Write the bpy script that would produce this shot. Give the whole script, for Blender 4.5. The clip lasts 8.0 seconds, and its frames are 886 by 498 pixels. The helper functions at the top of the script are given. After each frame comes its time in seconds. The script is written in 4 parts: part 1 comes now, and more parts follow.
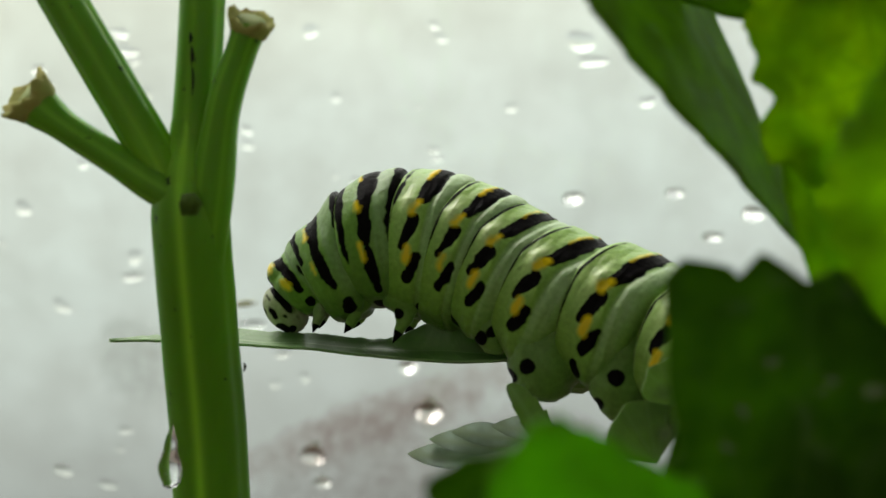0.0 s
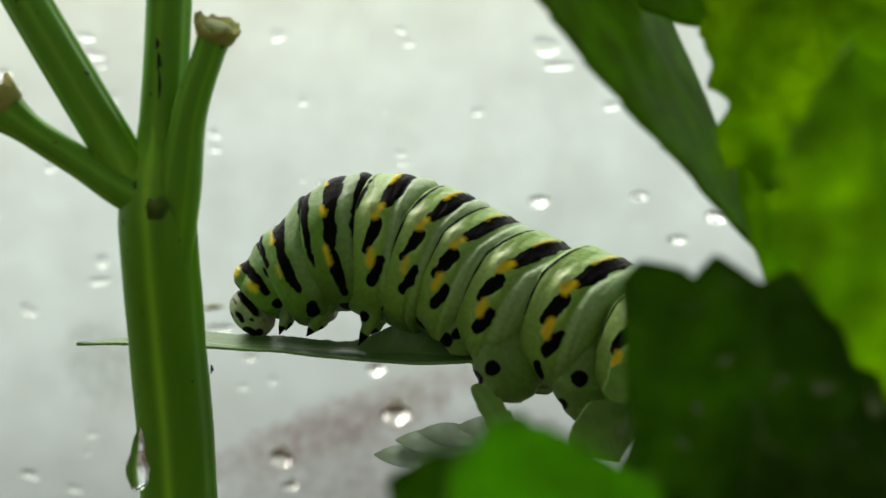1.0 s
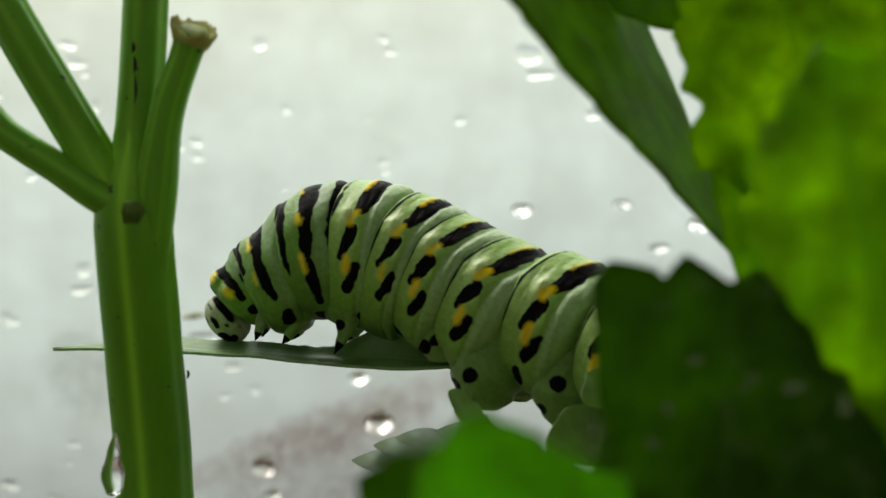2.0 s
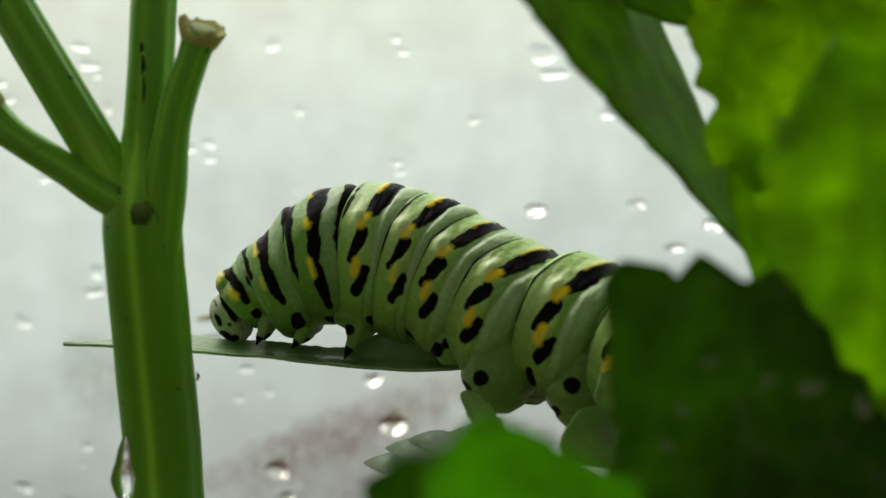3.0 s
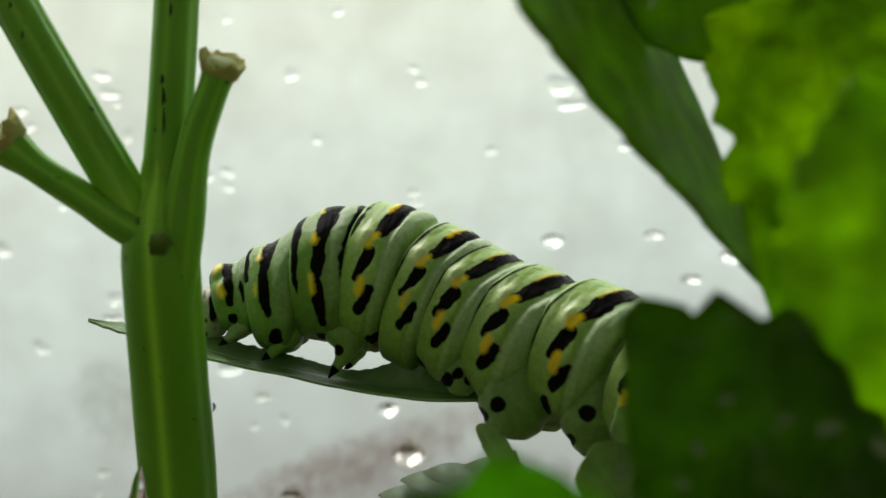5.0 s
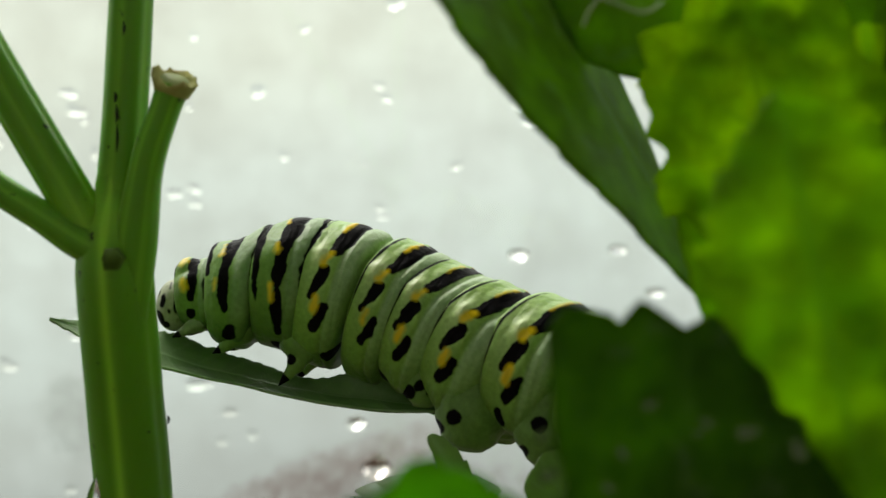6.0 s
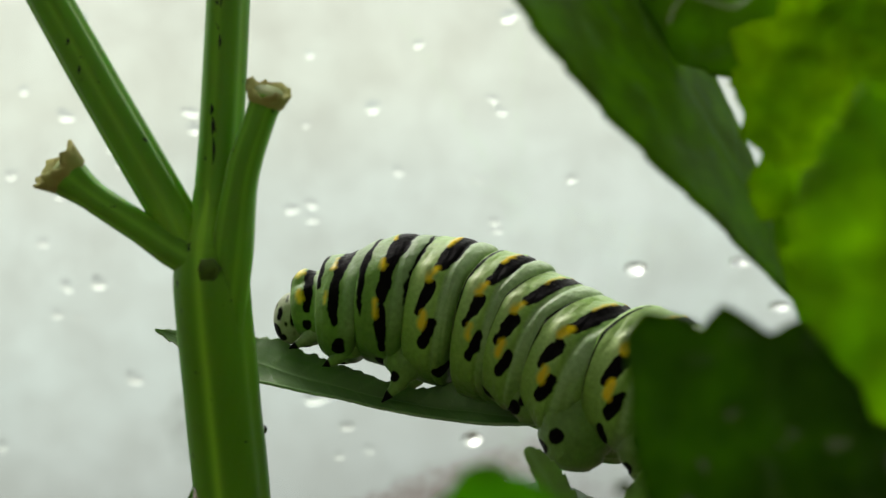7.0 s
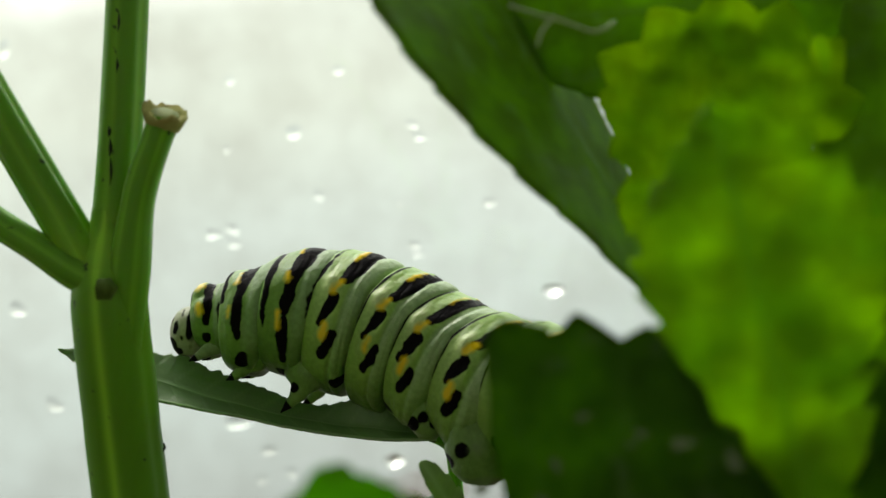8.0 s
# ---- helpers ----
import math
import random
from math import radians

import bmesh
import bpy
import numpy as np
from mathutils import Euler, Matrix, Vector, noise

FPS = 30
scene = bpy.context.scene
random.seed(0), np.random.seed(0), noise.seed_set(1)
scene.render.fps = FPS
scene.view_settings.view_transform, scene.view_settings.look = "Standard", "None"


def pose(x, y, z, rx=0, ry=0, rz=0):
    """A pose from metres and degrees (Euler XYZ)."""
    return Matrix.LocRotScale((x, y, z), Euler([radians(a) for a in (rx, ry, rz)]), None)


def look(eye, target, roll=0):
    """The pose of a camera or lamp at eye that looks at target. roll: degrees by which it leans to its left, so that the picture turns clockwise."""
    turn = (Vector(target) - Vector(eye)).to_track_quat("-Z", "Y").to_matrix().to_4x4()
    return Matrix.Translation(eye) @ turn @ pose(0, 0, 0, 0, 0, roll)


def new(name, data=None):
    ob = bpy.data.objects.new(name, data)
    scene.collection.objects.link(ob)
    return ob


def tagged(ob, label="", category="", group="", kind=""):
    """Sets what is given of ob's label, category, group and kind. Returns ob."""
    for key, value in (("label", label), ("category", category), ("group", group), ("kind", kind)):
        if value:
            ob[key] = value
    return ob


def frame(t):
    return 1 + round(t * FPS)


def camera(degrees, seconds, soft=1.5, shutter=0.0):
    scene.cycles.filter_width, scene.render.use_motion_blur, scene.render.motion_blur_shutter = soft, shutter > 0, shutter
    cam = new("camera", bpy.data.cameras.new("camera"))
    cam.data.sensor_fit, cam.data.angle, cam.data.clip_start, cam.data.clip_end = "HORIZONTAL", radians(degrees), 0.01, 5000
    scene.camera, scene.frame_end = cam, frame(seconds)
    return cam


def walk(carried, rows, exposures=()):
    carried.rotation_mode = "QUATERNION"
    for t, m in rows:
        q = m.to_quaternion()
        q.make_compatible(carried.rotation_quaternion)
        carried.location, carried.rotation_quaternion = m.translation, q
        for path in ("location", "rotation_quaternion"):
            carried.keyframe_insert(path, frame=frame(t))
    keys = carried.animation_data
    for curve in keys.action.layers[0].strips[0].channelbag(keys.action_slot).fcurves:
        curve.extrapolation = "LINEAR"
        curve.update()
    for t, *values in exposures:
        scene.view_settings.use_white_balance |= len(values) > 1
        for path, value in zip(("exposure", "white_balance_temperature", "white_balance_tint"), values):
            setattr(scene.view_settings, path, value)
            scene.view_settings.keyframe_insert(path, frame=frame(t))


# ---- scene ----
MM = 0.001          # lengths below are in millimetres


def eye(x, y, z, yaw, pitch, roll):
    """A camera pose from millimetres and degrees, ahead being +y."""
    turn = pose(0, 0, 0, 0, 0, yaw) @ pose(0, 0, 0, 90 + pitch) @ pose(0, 0, 0, 0, 0, roll)
    return Matrix.Translation((x * MM, y * MM, z * MM)) @ turn


def at(x, y, z, rx=0, ry=0, rz=0):
    return pose(x * MM, y * MM, z * MM, rx, ry, rz)


# ---- camera ----
cam = camera(40, 8.0, soft=1.5)
cam.data.dof.use_dof = True
cam.data.dof.focus_distance = 0.093
cam.data.dof.aperture_fstop = 39
walk(cam, [(t, eye(*row)) for t, *row in [
    (0, -1.402, 0.327, 0.590, 1.251, -0.663, 0.183),
    (0.1, -1.452, 0.367, 0.616, 1.040, -0.858, 0.181),
    (0.2, -1.501, 0.408, 0.641, 1.002, -0.983, 0.180),
    (0.3, -1.551, 0.448, 0.667, 0.913, -1.055, 0.178),
    (0.4, -1.600, 0.489, 0.692, 0.900, -1.100, 0.177),
    (0.5, -1.650, 0.529, 0.718, 0.908, -0.918, 0.175),
    (0.6, -1.542, 0.258, 0.691, 0.668, -0.925, 0.149),
    (0.7, -1.434, -0.013, 0.663, 0.503, -1.081, 0.123),
    (0.8, -1.327, -0.283, 0.636, 0.259, -1.102, 0.097),
    (0.9, -1.219, -0.554, 0.608, -0.291, -0.826, 0.071),
    (1, -1.111, -0.825, 0.581, -0.213, -0.510, 0.045),
    (1.1, -1.119, -0.773, 0.576, -0.306, -0.492, 0.069),
    (1.2, -1.127, -0.722, 0.572, -0.482, -0.533, 0.093),
    (1.3, -1.136, -0.670, 0.567, -0.531, -0.442, 0.118),
    (1.4, -1.144, -0.619, 0.563, -0.480, -0.298, 0.142),
    (1.5, -1.152, -0.567, 0.558, -0.576, 0.000, 0.166),
    (1.6, -0.843, -0.790, 0.448, -0.813, -0.111, 0.121),
    (1.7, -0.534, -1.013, 0.338, -1.062, -0.047, 0.077),
    (2.8, -0.315, 0.361, -0.115, 0.325, 0.097, -0.191),
    (3, -0.135, 0.115, 0.048, -0.061, 0.097, -0.188),
    (3.5, 0.000, 0.000, 0.000, 0.000, -0.002, 0.001),
    (4, -0.231, 0.405, -0.074, 0.986, 0.107, -0.080),
    (4.2, 0.092, 0.294, 0.210, 0.655, 0.403, 0.137),
    (5.3, -0.215, -0.181, 0.370, 0.706, 1.497, 0.296),
    (5.5, -0.028, -0.387, 0.365, 0.365, 1.512, 0.193),
    (5.8, 1.059, -1.051, 0.249, 0.517, 1.976, 0.033),
    (6, 1.784, -1.494, 0.171, -0.259, 2.140, -0.074),
    (6.1, 2.259, -1.312, 0.114, 0.563, 1.930, -0.077),
    (6.2, 2.734, -1.130, 0.058, 3.132, 1.660, -0.081),
    (6.3, 3.208, -0.947, 0.001, 3.825, 1.672, -0.084),
    (6.4, 3.683, -0.765, -0.055, 4.211, 1.928, -0.088),
    (6.5, 4.158, -0.583, -0.112, 4.577, 2.426, -0.091),
    (6.6, 4.162, -0.499, -0.164, 4.569, 2.628, -0.106),
    (6.7, 4.165, -0.415, -0.215, 4.670, 2.642, -0.120),
    (6.8, 4.169, -0.331, -0.267, 5.106, 2.520, -0.135),
    (6.9, 4.172, -0.247, -0.318, 5.570, 2.639, -0.149),
    (7, 4.176, -0.163, -0.370, 5.939, 3.002, -0.164),
    (7.1, 4.622, -0.534, -0.505, 5.888, 3.393, -0.213),
    (7.2, 5.067, -0.905, -0.639, 5.793, 3.568, -0.263),
    (7.3, 5.513, -1.276, -0.774, 5.541, 3.446, -0.312),
    (7.5, 6.404, -2.018, -1.043, 3.980, 3.664, -0.411),
    (7.7, 6.864, -1.962, -1.090, 2.772, 3.835, -0.539),
    (7.8, 7.095, -1.933, -1.114, 3.307, 3.891, -0.604),
    (8, 7.555, -1.877, -1.161, 3.219, 4.290, -0.732)]],
     exposures=[(0, 0.02), (3.5, 0.02), (5.5, 0.04), (6, 0.06), (6.5, 0.1), (7, 0.0), (7.5, -0.1), (8, 0.08)])

# ---- light ----
world = bpy.data.worlds.new("sky")
scene.world = world
world.use_nodes = True
wn = world.node_tree
sky = wn.nodes.new("ShaderNodeTexSky")
sky.sky_type, sky.sun_disc = "NISHITA", False
sky.sun_elevation, sky.sun_rotation = radians(59), radians(-45)
sky.air_density, sky.dust_density = 1.0, 4.0
wn.links.new(sky.outputs[0], wn.nodes["Background"].inputs[0])
wn.nodes["Background"].inputs[1].default_value = 0.085

sun = new("sun", bpy.data.lights.new("sun", "SUN"))
sun.data.energy, sun.data.angle, sun.data.color = 3.6, radians(30), (1.0, 0.96, 0.9)
sun.matrix_basis = look((-0.42, 0.42, 1.0), (0, 0, 0))
scene.view_settings.exposure = 0.0


# ---- materials ----
def material(name, rough=0.5, metal=0.0):
    mat = bpy.data.materials.new(name)
    mat.use_nodes = True
    b = mat.node_tree.nodes["Principled BSDF"]
    b.inputs["Roughness"].default_value, b.inputs["Metallic"].default_value = rough, metal
    b.inputs["Specular IOR Level"].default_value = 0.3
    return mat, mat.node_tree, b


def node(tree, kind, **inputs):
    n = tree.nodes.new(kind)
    for key, value in inputs.items():
        n.inputs[key.replace("_", " ")].default_value = value
    return n


def ramp(tree, fac, stops):
    r = tree.nodes.new("ShaderNodeValToRGB")
    e = r.color_ramp.elements
    while len(e) < len(stops):
        e.new(0.5)
    for el, (p, c) in zip(e, stops):
        el.position, el.color = p, (*c, 1)
    tree.links.new(fac, r.inputs[0])
    return r.outputs[0]


def mixed(tree, fac, a, b, kind="MIX"):
    m = tree.nodes.new("ShaderNodeMix")
    m.data_type, m.blend_type = "RGBA", kind
    for sock, v in ((0, fac), (6, a), (7, b)):
        if isinstance(v, (int, float)):
            m.inputs[sock].default_value = v
        elif isinstance(v, tuple):
            m.inputs[sock].default_value = (*v, 1)
        else:
            tree.links.new(v, m.inputs[sock])
    return m.outputs[2]


def attribute(tree, name):
    a = tree.nodes.new("ShaderNodeAttribute")
    a.attribute_name = name
    return a


def noise_at(tree, scale, detail=3.0, stretch=None):
    """Noise in object space; scale per metre."""
    c = tree.nodes.new("ShaderNodeTexCoord")
    n = node(tree, "ShaderNodeTexNoise", Scale=scale, Detail=detail)
    if stretch:
        m = tree.nodes.new("ShaderNodeMapping")
        m.inputs["Scale"].default_value = stretch
        tree.links.new(c.outputs["Object"], m.inputs[0])
        tree.links.new(m.outputs[0], n.inputs["Vector"])
    else:
        tree.links.new(c.outputs["Object"], n.inputs["Vector"])
    return n.outputs[0]


def bump(tree, b, height, distance, strength=0.6):
    n = node(tree, "ShaderNodeBump", Strength=strength, Distance=distance)
    tree.links.new(height, n.inputs["Height"])
    tree.links.new(n.outputs[0], b.inputs["Normal"])


def skin_material():
    """Caterpillar skin: green rings with black and yellow pigment and painted fold shade, given by the signed distances
    on the mesh.
    """
    mat, tr, b = material("caterpillar_skin", 0.4)
    ring = attribute(tr, "ring").outputs["Fac"]
    n = noise_at(tr, 900)
    green = mixed(tr, n, (0.18, 0.37, 0.038), (0.27, 0.46, 0.072))
    pale = mixed(tr, n, (0.28, 0.43, 0.18), (0.38, 0.52, 0.275))
    col = mixed(tr, ring, green, pale)
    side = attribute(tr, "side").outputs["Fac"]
    # darker green painted in for the shade under the body
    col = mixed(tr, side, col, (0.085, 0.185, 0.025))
    # highlight colour painted on the bumps and the upper front lobes
    col = mixed(tr, attribute(tr, "wart_light").outputs["Fac"], col, (0.52, 0.66, 0.28))
    col = mixed(tr, 1.0, col, ramp(tr, noise_at(tr, 2600, 4), [(0.3, (0.82, 0.84, 0.8)), (0.7, (1.1, 1.08, 1.1))]), "MULTIPLY")
    for key, colour in (("black", (0.005, 0.0045, 0.0045)), ("yellow", (0.78, 0.57, 0.010))):
        m = node(tr, "ShaderNodeMapRange", From_Min=-0.06 if key == "black" else -0.22, From_Max=0.05 if key == "black" else 0.1, To_Min=1.0, To_Max=0.0)
        tr.links.new(attribute(tr, key).outputs["Fac"], m.inputs["Value"])
        col = mixed(tr, m.outputs[0], col, colour)
        if key == "black":
            dull = node(tr, "ShaderNodeMapRange", To_Min=0.36, To_Max=0.02)
            tr.links.new(m.outputs[0], dull.inputs["Value"])
            tr.links.new(dull.outputs[0], b.inputs["Specular IOR Level"])
    tr.links.new(col, b.inputs["Base Color"])
    b.inputs["Subsurface Weight"].default_value = 0.06
    b.inputs["Subsurface Radius"].default_value = (0.6, 1.0, 0.3)
    b.inputs["Subsurface Scale"].default_value = 0.0007
    wrinkle = node(tr, "ShaderNodeMath")
    wrinkle.operation = "ADD"
    tr.links.new(noise_at(tr, 1700, 6), wrinkle.inputs[0])
    tr.links.new(noise_at(tr, 480, 4, (4.5, 1, 1)), wrinkle.inputs[1])
    bump(tr, b, wrinkle.outputs[0], 0.00016, 0.65)
    return mat


def plain_material(name, dark, light, rough=0.5, scale=800, stretch=None, relief=0.00005, metal=0.0):
    mat, tr, b = material(name, rough, metal)
    tr.links.new(mixed(tr, noise_at(tr, scale, 4, stretch), dark, light), b.inputs["Base Color"])
    bump(tr, b, noise_at(tr, scale * 3, 3, stretch), relief)
    return mat


def leaf_material(name, dark, light, glow, translucent=0.45, rough=0.42, gloss=0.15, glints=0.0, stretch=None, mottle=0.25):
    """A leaf blade: mottled colour, paler veins, light coming through."""
    mat, tr, b = material(name, rough)
    b.inputs["Specular IOR Level"].default_value = gloss
    vein = attribute(tr, "vein").outputs["Fac"]
    blotch = ramp(tr, noise_at(tr, 260 if not stretch else 900, 5, stretch), [(0.36, (0, 0, 0)), (0.64, (1, 1, 1))])
    col = mixed(tr, blotch, dark, light)
    col = mixed(tr, vein, col, tuple(min(1, 1.5 * v + 0.02) for v in light))
    # pale flecks coloured in for blurred wet highlights on the blade
    if glints:
        spot = ramp(tr, noise_at(tr, 420, 1.5), [(0.0, (0, 0, 0)), (0.60, (0, 0, 0)), (0.70, (glints, glints, glints))])
        col = mixed(tr, spot, col, (0.42, 0.5, 0.34))
    tr.links.new(col, b.inputs["Base Color"])
    t = tr.nodes.new("ShaderNodeBsdfTranslucent")
    through_col = mixed(tr, blotch, tuple(1.2 * v if v < 0.8 else v for v in glow), tuple(0.66 * v for v in glow))
    patch = ramp(tr, noise_at(tr, 620, 4), [(0.34, (1 - mottle,) * 3), (0.66, (1.0, 1.0, 1.0))])
    through_col = mixed(tr, 1.0, through_col, patch, "MULTIPLY")
    tr.links.new(mixed(tr, vein, through_col, tuple(0.6 * v for v in glow)), t.inputs[0])
    mix = node(tr, "ShaderNodeMixShader", Fac=translucent)
    tr.links.new(b.outputs[0], mix.inputs[1])
    tr.links.new(t.outputs[0], mix.inputs[2])
    tr.links.new(mix.outputs[0], tr.nodes["Material Output"].inputs[0])
    h = node(tr, "ShaderNodeMath")
    h.operation = "ADD"
    tr.links.new(noise_at(tr, 900, 3), h.inputs[0])
    tr.links.new(vein, h.inputs[1])
    bump(tr, b, h.outputs[0], 0.00012)
    return mat


def stem_material():
    mat, tr, b = material("stem_skin", 0.42)
    b.inputs["Specular IOR Level"].default_value = 0.2
    groove = attribute(tr, "groove").outputs["Fac"]
    streak = noise_at(tr, 700, 4, (1, 1, 0.06))
    col = mixed(tr, streak, (0.092, 0.262, 0.011), (0.142, 0.37, 0.022))
    half_groove = node(tr, "ShaderNodeMath")
    half_groove.operation = "MULTIPLY"
    half_groove.inputs[1].default_value = 0.9
    tr.links.new(groove, half_groove.inputs[0])
    col = mixed(tr, half_groove.outputs[0], col, (0.3, 0.66, 0.04))
    fleck = ramp(tr, noise_at(tr, 1300, 2), [(0.0, (0, 0, 0)), (0.70, (0, 0, 0)), (0.76, (1, 1, 1))])
    col = mixed(tr, fleck, col, (0.03, 0.05, 0.012))
    tr.links.new(col, b.inputs["Base Color"])
    b.inputs["Subsurface Weight"].default_value = 0.45
    b.inputs["Subsurface Radius"].default_value = (0.5, 1.3, 0.1)
    b.inputs["Subsurface Scale"].default_value = 0.0014
    bump(tr, b, streak, 0.0001, 0.5)
    return mat


def water_material():
    mat = bpy.data.materials.new("water")
    mat.use_nodes = True
    tr = mat.node_tree
    g = node(tr, "ShaderNodeBsdfGlass", IOR=1.33, Roughness=0.0)
    tr.links.new(g.outputs[0], tr.nodes["Material Output"].inputs[0])
    return mat


def pane_material():
    """A clear window pane: see-through, with a gloss and a little grime."""
    mat = bpy.data.materials.new("window_glass")
    mat.use_nodes = True
    tr = mat.node_tree
    clear = node(tr, "ShaderNodeBsdfTransparent", Color=(0.96, 0.985, 0.965, 1))
    gloss = node(tr, "ShaderNodeBsdfGlossy", Roughness=0.03)
    fres = node(tr, "ShaderNodeFresnel", IOR=1.45)
    mix = node(tr, "ShaderNodeMixShader")
    tr.links.new(fres.outputs[0], mix.inputs[0])
    tr.links.new(clear.outputs[0], mix.inputs[1])
    tr.links.new(gloss.outputs[0], mix.inputs[2])
    grime = node(tr, "ShaderNodeBsdfTransparent", Color=(0.8, 0.8, 0.77, 1))
    film = node(tr, "ShaderNodeMixShader")
    amount = ramp(tr, noise_at(tr, 110, 9), [(0.36, (0.0, 0.0, 0.0)), (0.72, (0.5, 0.5, 0.5))])
    tr.links.new(amount, film.inputs[0])
    tr.links.new(mix.outputs[0], film.inputs[1])
    tr.links.new(grime.outputs[0], film.inputs[2])
    c = tr.nodes.new("ShaderNodeTexCoord")
    wob = node(tr, "ShaderNodeTexNoise", Scale=300.0, Detail=9.0, Roughness=0.62)
    tr.links.new(c.outputs["Object"], wob.inputs["Vector"])
    under = film
    for place, turn, size, tint, most in (((-0.0150, 0, -0.0275), -21, (0.026, 0.05, 0.0046), (0.54, 0.43, 0.40, 1), 0.5), ((-0.0080, 0, -0.0345), -15, (0.030, 0.05, 0.0085), (0.62, 0.57, 0.55, 1), 0.42), ((-0.0523, 0, -0.0190), 60, (0.0085, 0.05, 0.0065), (0.5, 0.5, 0.46, 1), 0.24)):
        mp = tr.nodes.new("ShaderNodeMapping")
        mp.vector_type = "TEXTURE"
        mp.inputs["Location"].default_value = place
        mp.inputs["Rotation"].default_value = (0, radians(turn), 0)
        mp.inputs["Scale"].default_value = size
        tr.links.new(c.outputs["Object"], mp.inputs[0])
        shift = tr.nodes.new("ShaderNodeVectorMath")
        shift.operation = "MULTIPLY_ADD"
        shift.inputs[1].default_value = (1.3, 0.0, 1.3)
        tr.links.new(wob.outputs["Color"], shift.inputs[0])
        tr.links.new(mp.outputs[0], shift.inputs[2])
        back = tr.nodes.new("ShaderNodeVectorMath")
        back.operation = "ADD"
        back.inputs[1].default_value = (-0.65, 0.0, -0.65)
        tr.links.new(shift.outputs[0], back.inputs[0])
        ball = tr.nodes.new("ShaderNodeTexGradient")
        ball.gradient_type = "SPHERICAL"
        tr.links.new(back.outputs[0], ball.inputs[0])
        stain = ramp(tr, ball.outputs["Fac"], [(0.0, (0, 0, 0)), (0.3, (0.65 * most,) * 3), (0.7, (most,) * 3)])
        mottled = mixed(tr, 1.0, stain, ramp(tr, noise_at(tr, 420, 7), [(0.36, (0.35, 0.35, 0.35)), (0.64, (1.25, 1.25, 1.25))]), "MULTIPLY")
        mud = node(tr, "ShaderNodeBsdfTransparent", Color=tint)
        dirty = node(tr, "ShaderNodeMixShader")
        tr.links.new(mottled, dirty.inputs[0])
        tr.links.new(under.outputs[0], dirty.inputs[1])
        tr.links.new(mud.outputs[0], dirty.inputs[2])
        under = dirty
    tr.links.new(dirty.outputs[0], tr.nodes["Material Output"].inputs[0])
    return mat


def overcast_material():
    """The hazy outdoors behind the window: dim ground, pale haze, bright cloud above."""
    mat = bpy.data.materials.new("overcast")
    mat.use_nodes = True
    tr = mat.node_tree
    c = tr.nodes.new("ShaderNodeTexCoord")
    m = node(tr, "ShaderNodeMapRange", From_Min=-2.0, From_Max=2.0)
    tilt = tr.nodes.new("ShaderNodeVectorMath")
    tilt.operation = "DOT_PRODUCT"
    tilt.inputs[1].default_value = (-0.14, 0.0, 1.0)
    tr.links.new(c.outputs["Object"], tilt.inputs[0])
    tr.links.new(tilt.outputs["Value"], m.inputs["Value"])
    col = ramp(tr, m.outputs[0], [(0.0, (0.03, 0.03, 0.027)), (0.26, (0.10, 0.095, 0.085)), (0.35, (0.31, 0.325, 0.31)), (0.43, (0.41, 0.435, 0.41)), (0.5, (0.49, 0.53, 0.495)),
                                  (0.60, (0.56, 0.595, 0.545)), (0.68, (0.61, 0.63, 0.55)), (0.745, (0.635, 0.65, 0.57)), (0.79, (1.2, 1.2, 1.12)), (0.88, (1.9, 1.9, 1.78)), (1.0, (2.2, 2.2, 2.05))])
    cloud = ramp(tr, noise_at(tr, 1.4, 4), [(0.3, (0.9, 0.9, 0.9)), (0.75, (1.06, 1.06, 1.06))])
    col = mixed(tr, 1.0, col, cloud, "MULTIPLY")
    e = node(tr, "ShaderNodeEmission", Strength=1.52)
    tr.links.new(col, e.inputs[0])
    tr.links.new(e.outputs[0], tr.nodes["Material Output"].inputs[0])
    return mat


SKIN = skin_material()
STEM = stem_material()
CUT = plain_material("dried_cut", (0.27, 0.19, 0.05), (0.45, 0.54, 0.15), 0.8, 900)
PITH = plain_material("cut_pith", (0.17, 0.25, 0.05), (0.36, 0.42, 0.14), 0.6, 1500)
SCRATCH = plain_material("dark_scratch", (0.008, 0.012, 0.005), (0.025, 0.03, 0.01), 0.8, 1500)
SCAR = plain_material("leaf_scar", (0.05, 0.115, 0.007), (0.095, 0.16, 0.016), 0.7, 1500)
LEAF = leaf_material("leaf_blade", (0.05, 0.12, 0.008), (0.085, 0.17, 0.014), (0.36, 0.64, 0.006), 0.52, 0.6, 0.03, glints=0.12)
# shade put into the colour: a darker copy of the leaf blade
LEAF_SHADED = leaf_material("leaf_blade_shaded", (0.022, 0.065, 0.004), (0.034, 0.09, 0.006), (0.27, 0.52, 0.003), 0.4, 0.6, 0.05, glints=0.1, mottle=0.4)
# lit copies of the blade: backlight put into brighter greens and stronger glow
LEAF_LIME = leaf_material("leaf_blade_backlit", (0.10, 0.22, 0.004), (0.16, 0.31, 0.008), (0.60, 1.0, 0.006), 0.82, mottle=0.3)
LEAF_OLIVE = leaf_material("leaf_blade_olive", (0.085, 0.18, 0.004), (0.13, 0.25, 0.006), (0.50, 0.92, 0.006), 0.74, mottle=0.34)
LEAF_BRIGHT = leaf_material("leaf_blade_lit", (0.055, 0.125, 0.006), (0.085, 0.17, 0.01), (0.31, 0.72, 0.004), 0.58, mottle=0.3)
LEAF_PALE = leaf_material("leaf_underside", (0.36, 0.48, 0.32), (0.5, 0.6, 0.45), (0.84, 0.92, 0.76), 0.82, 0.25, 0.5)
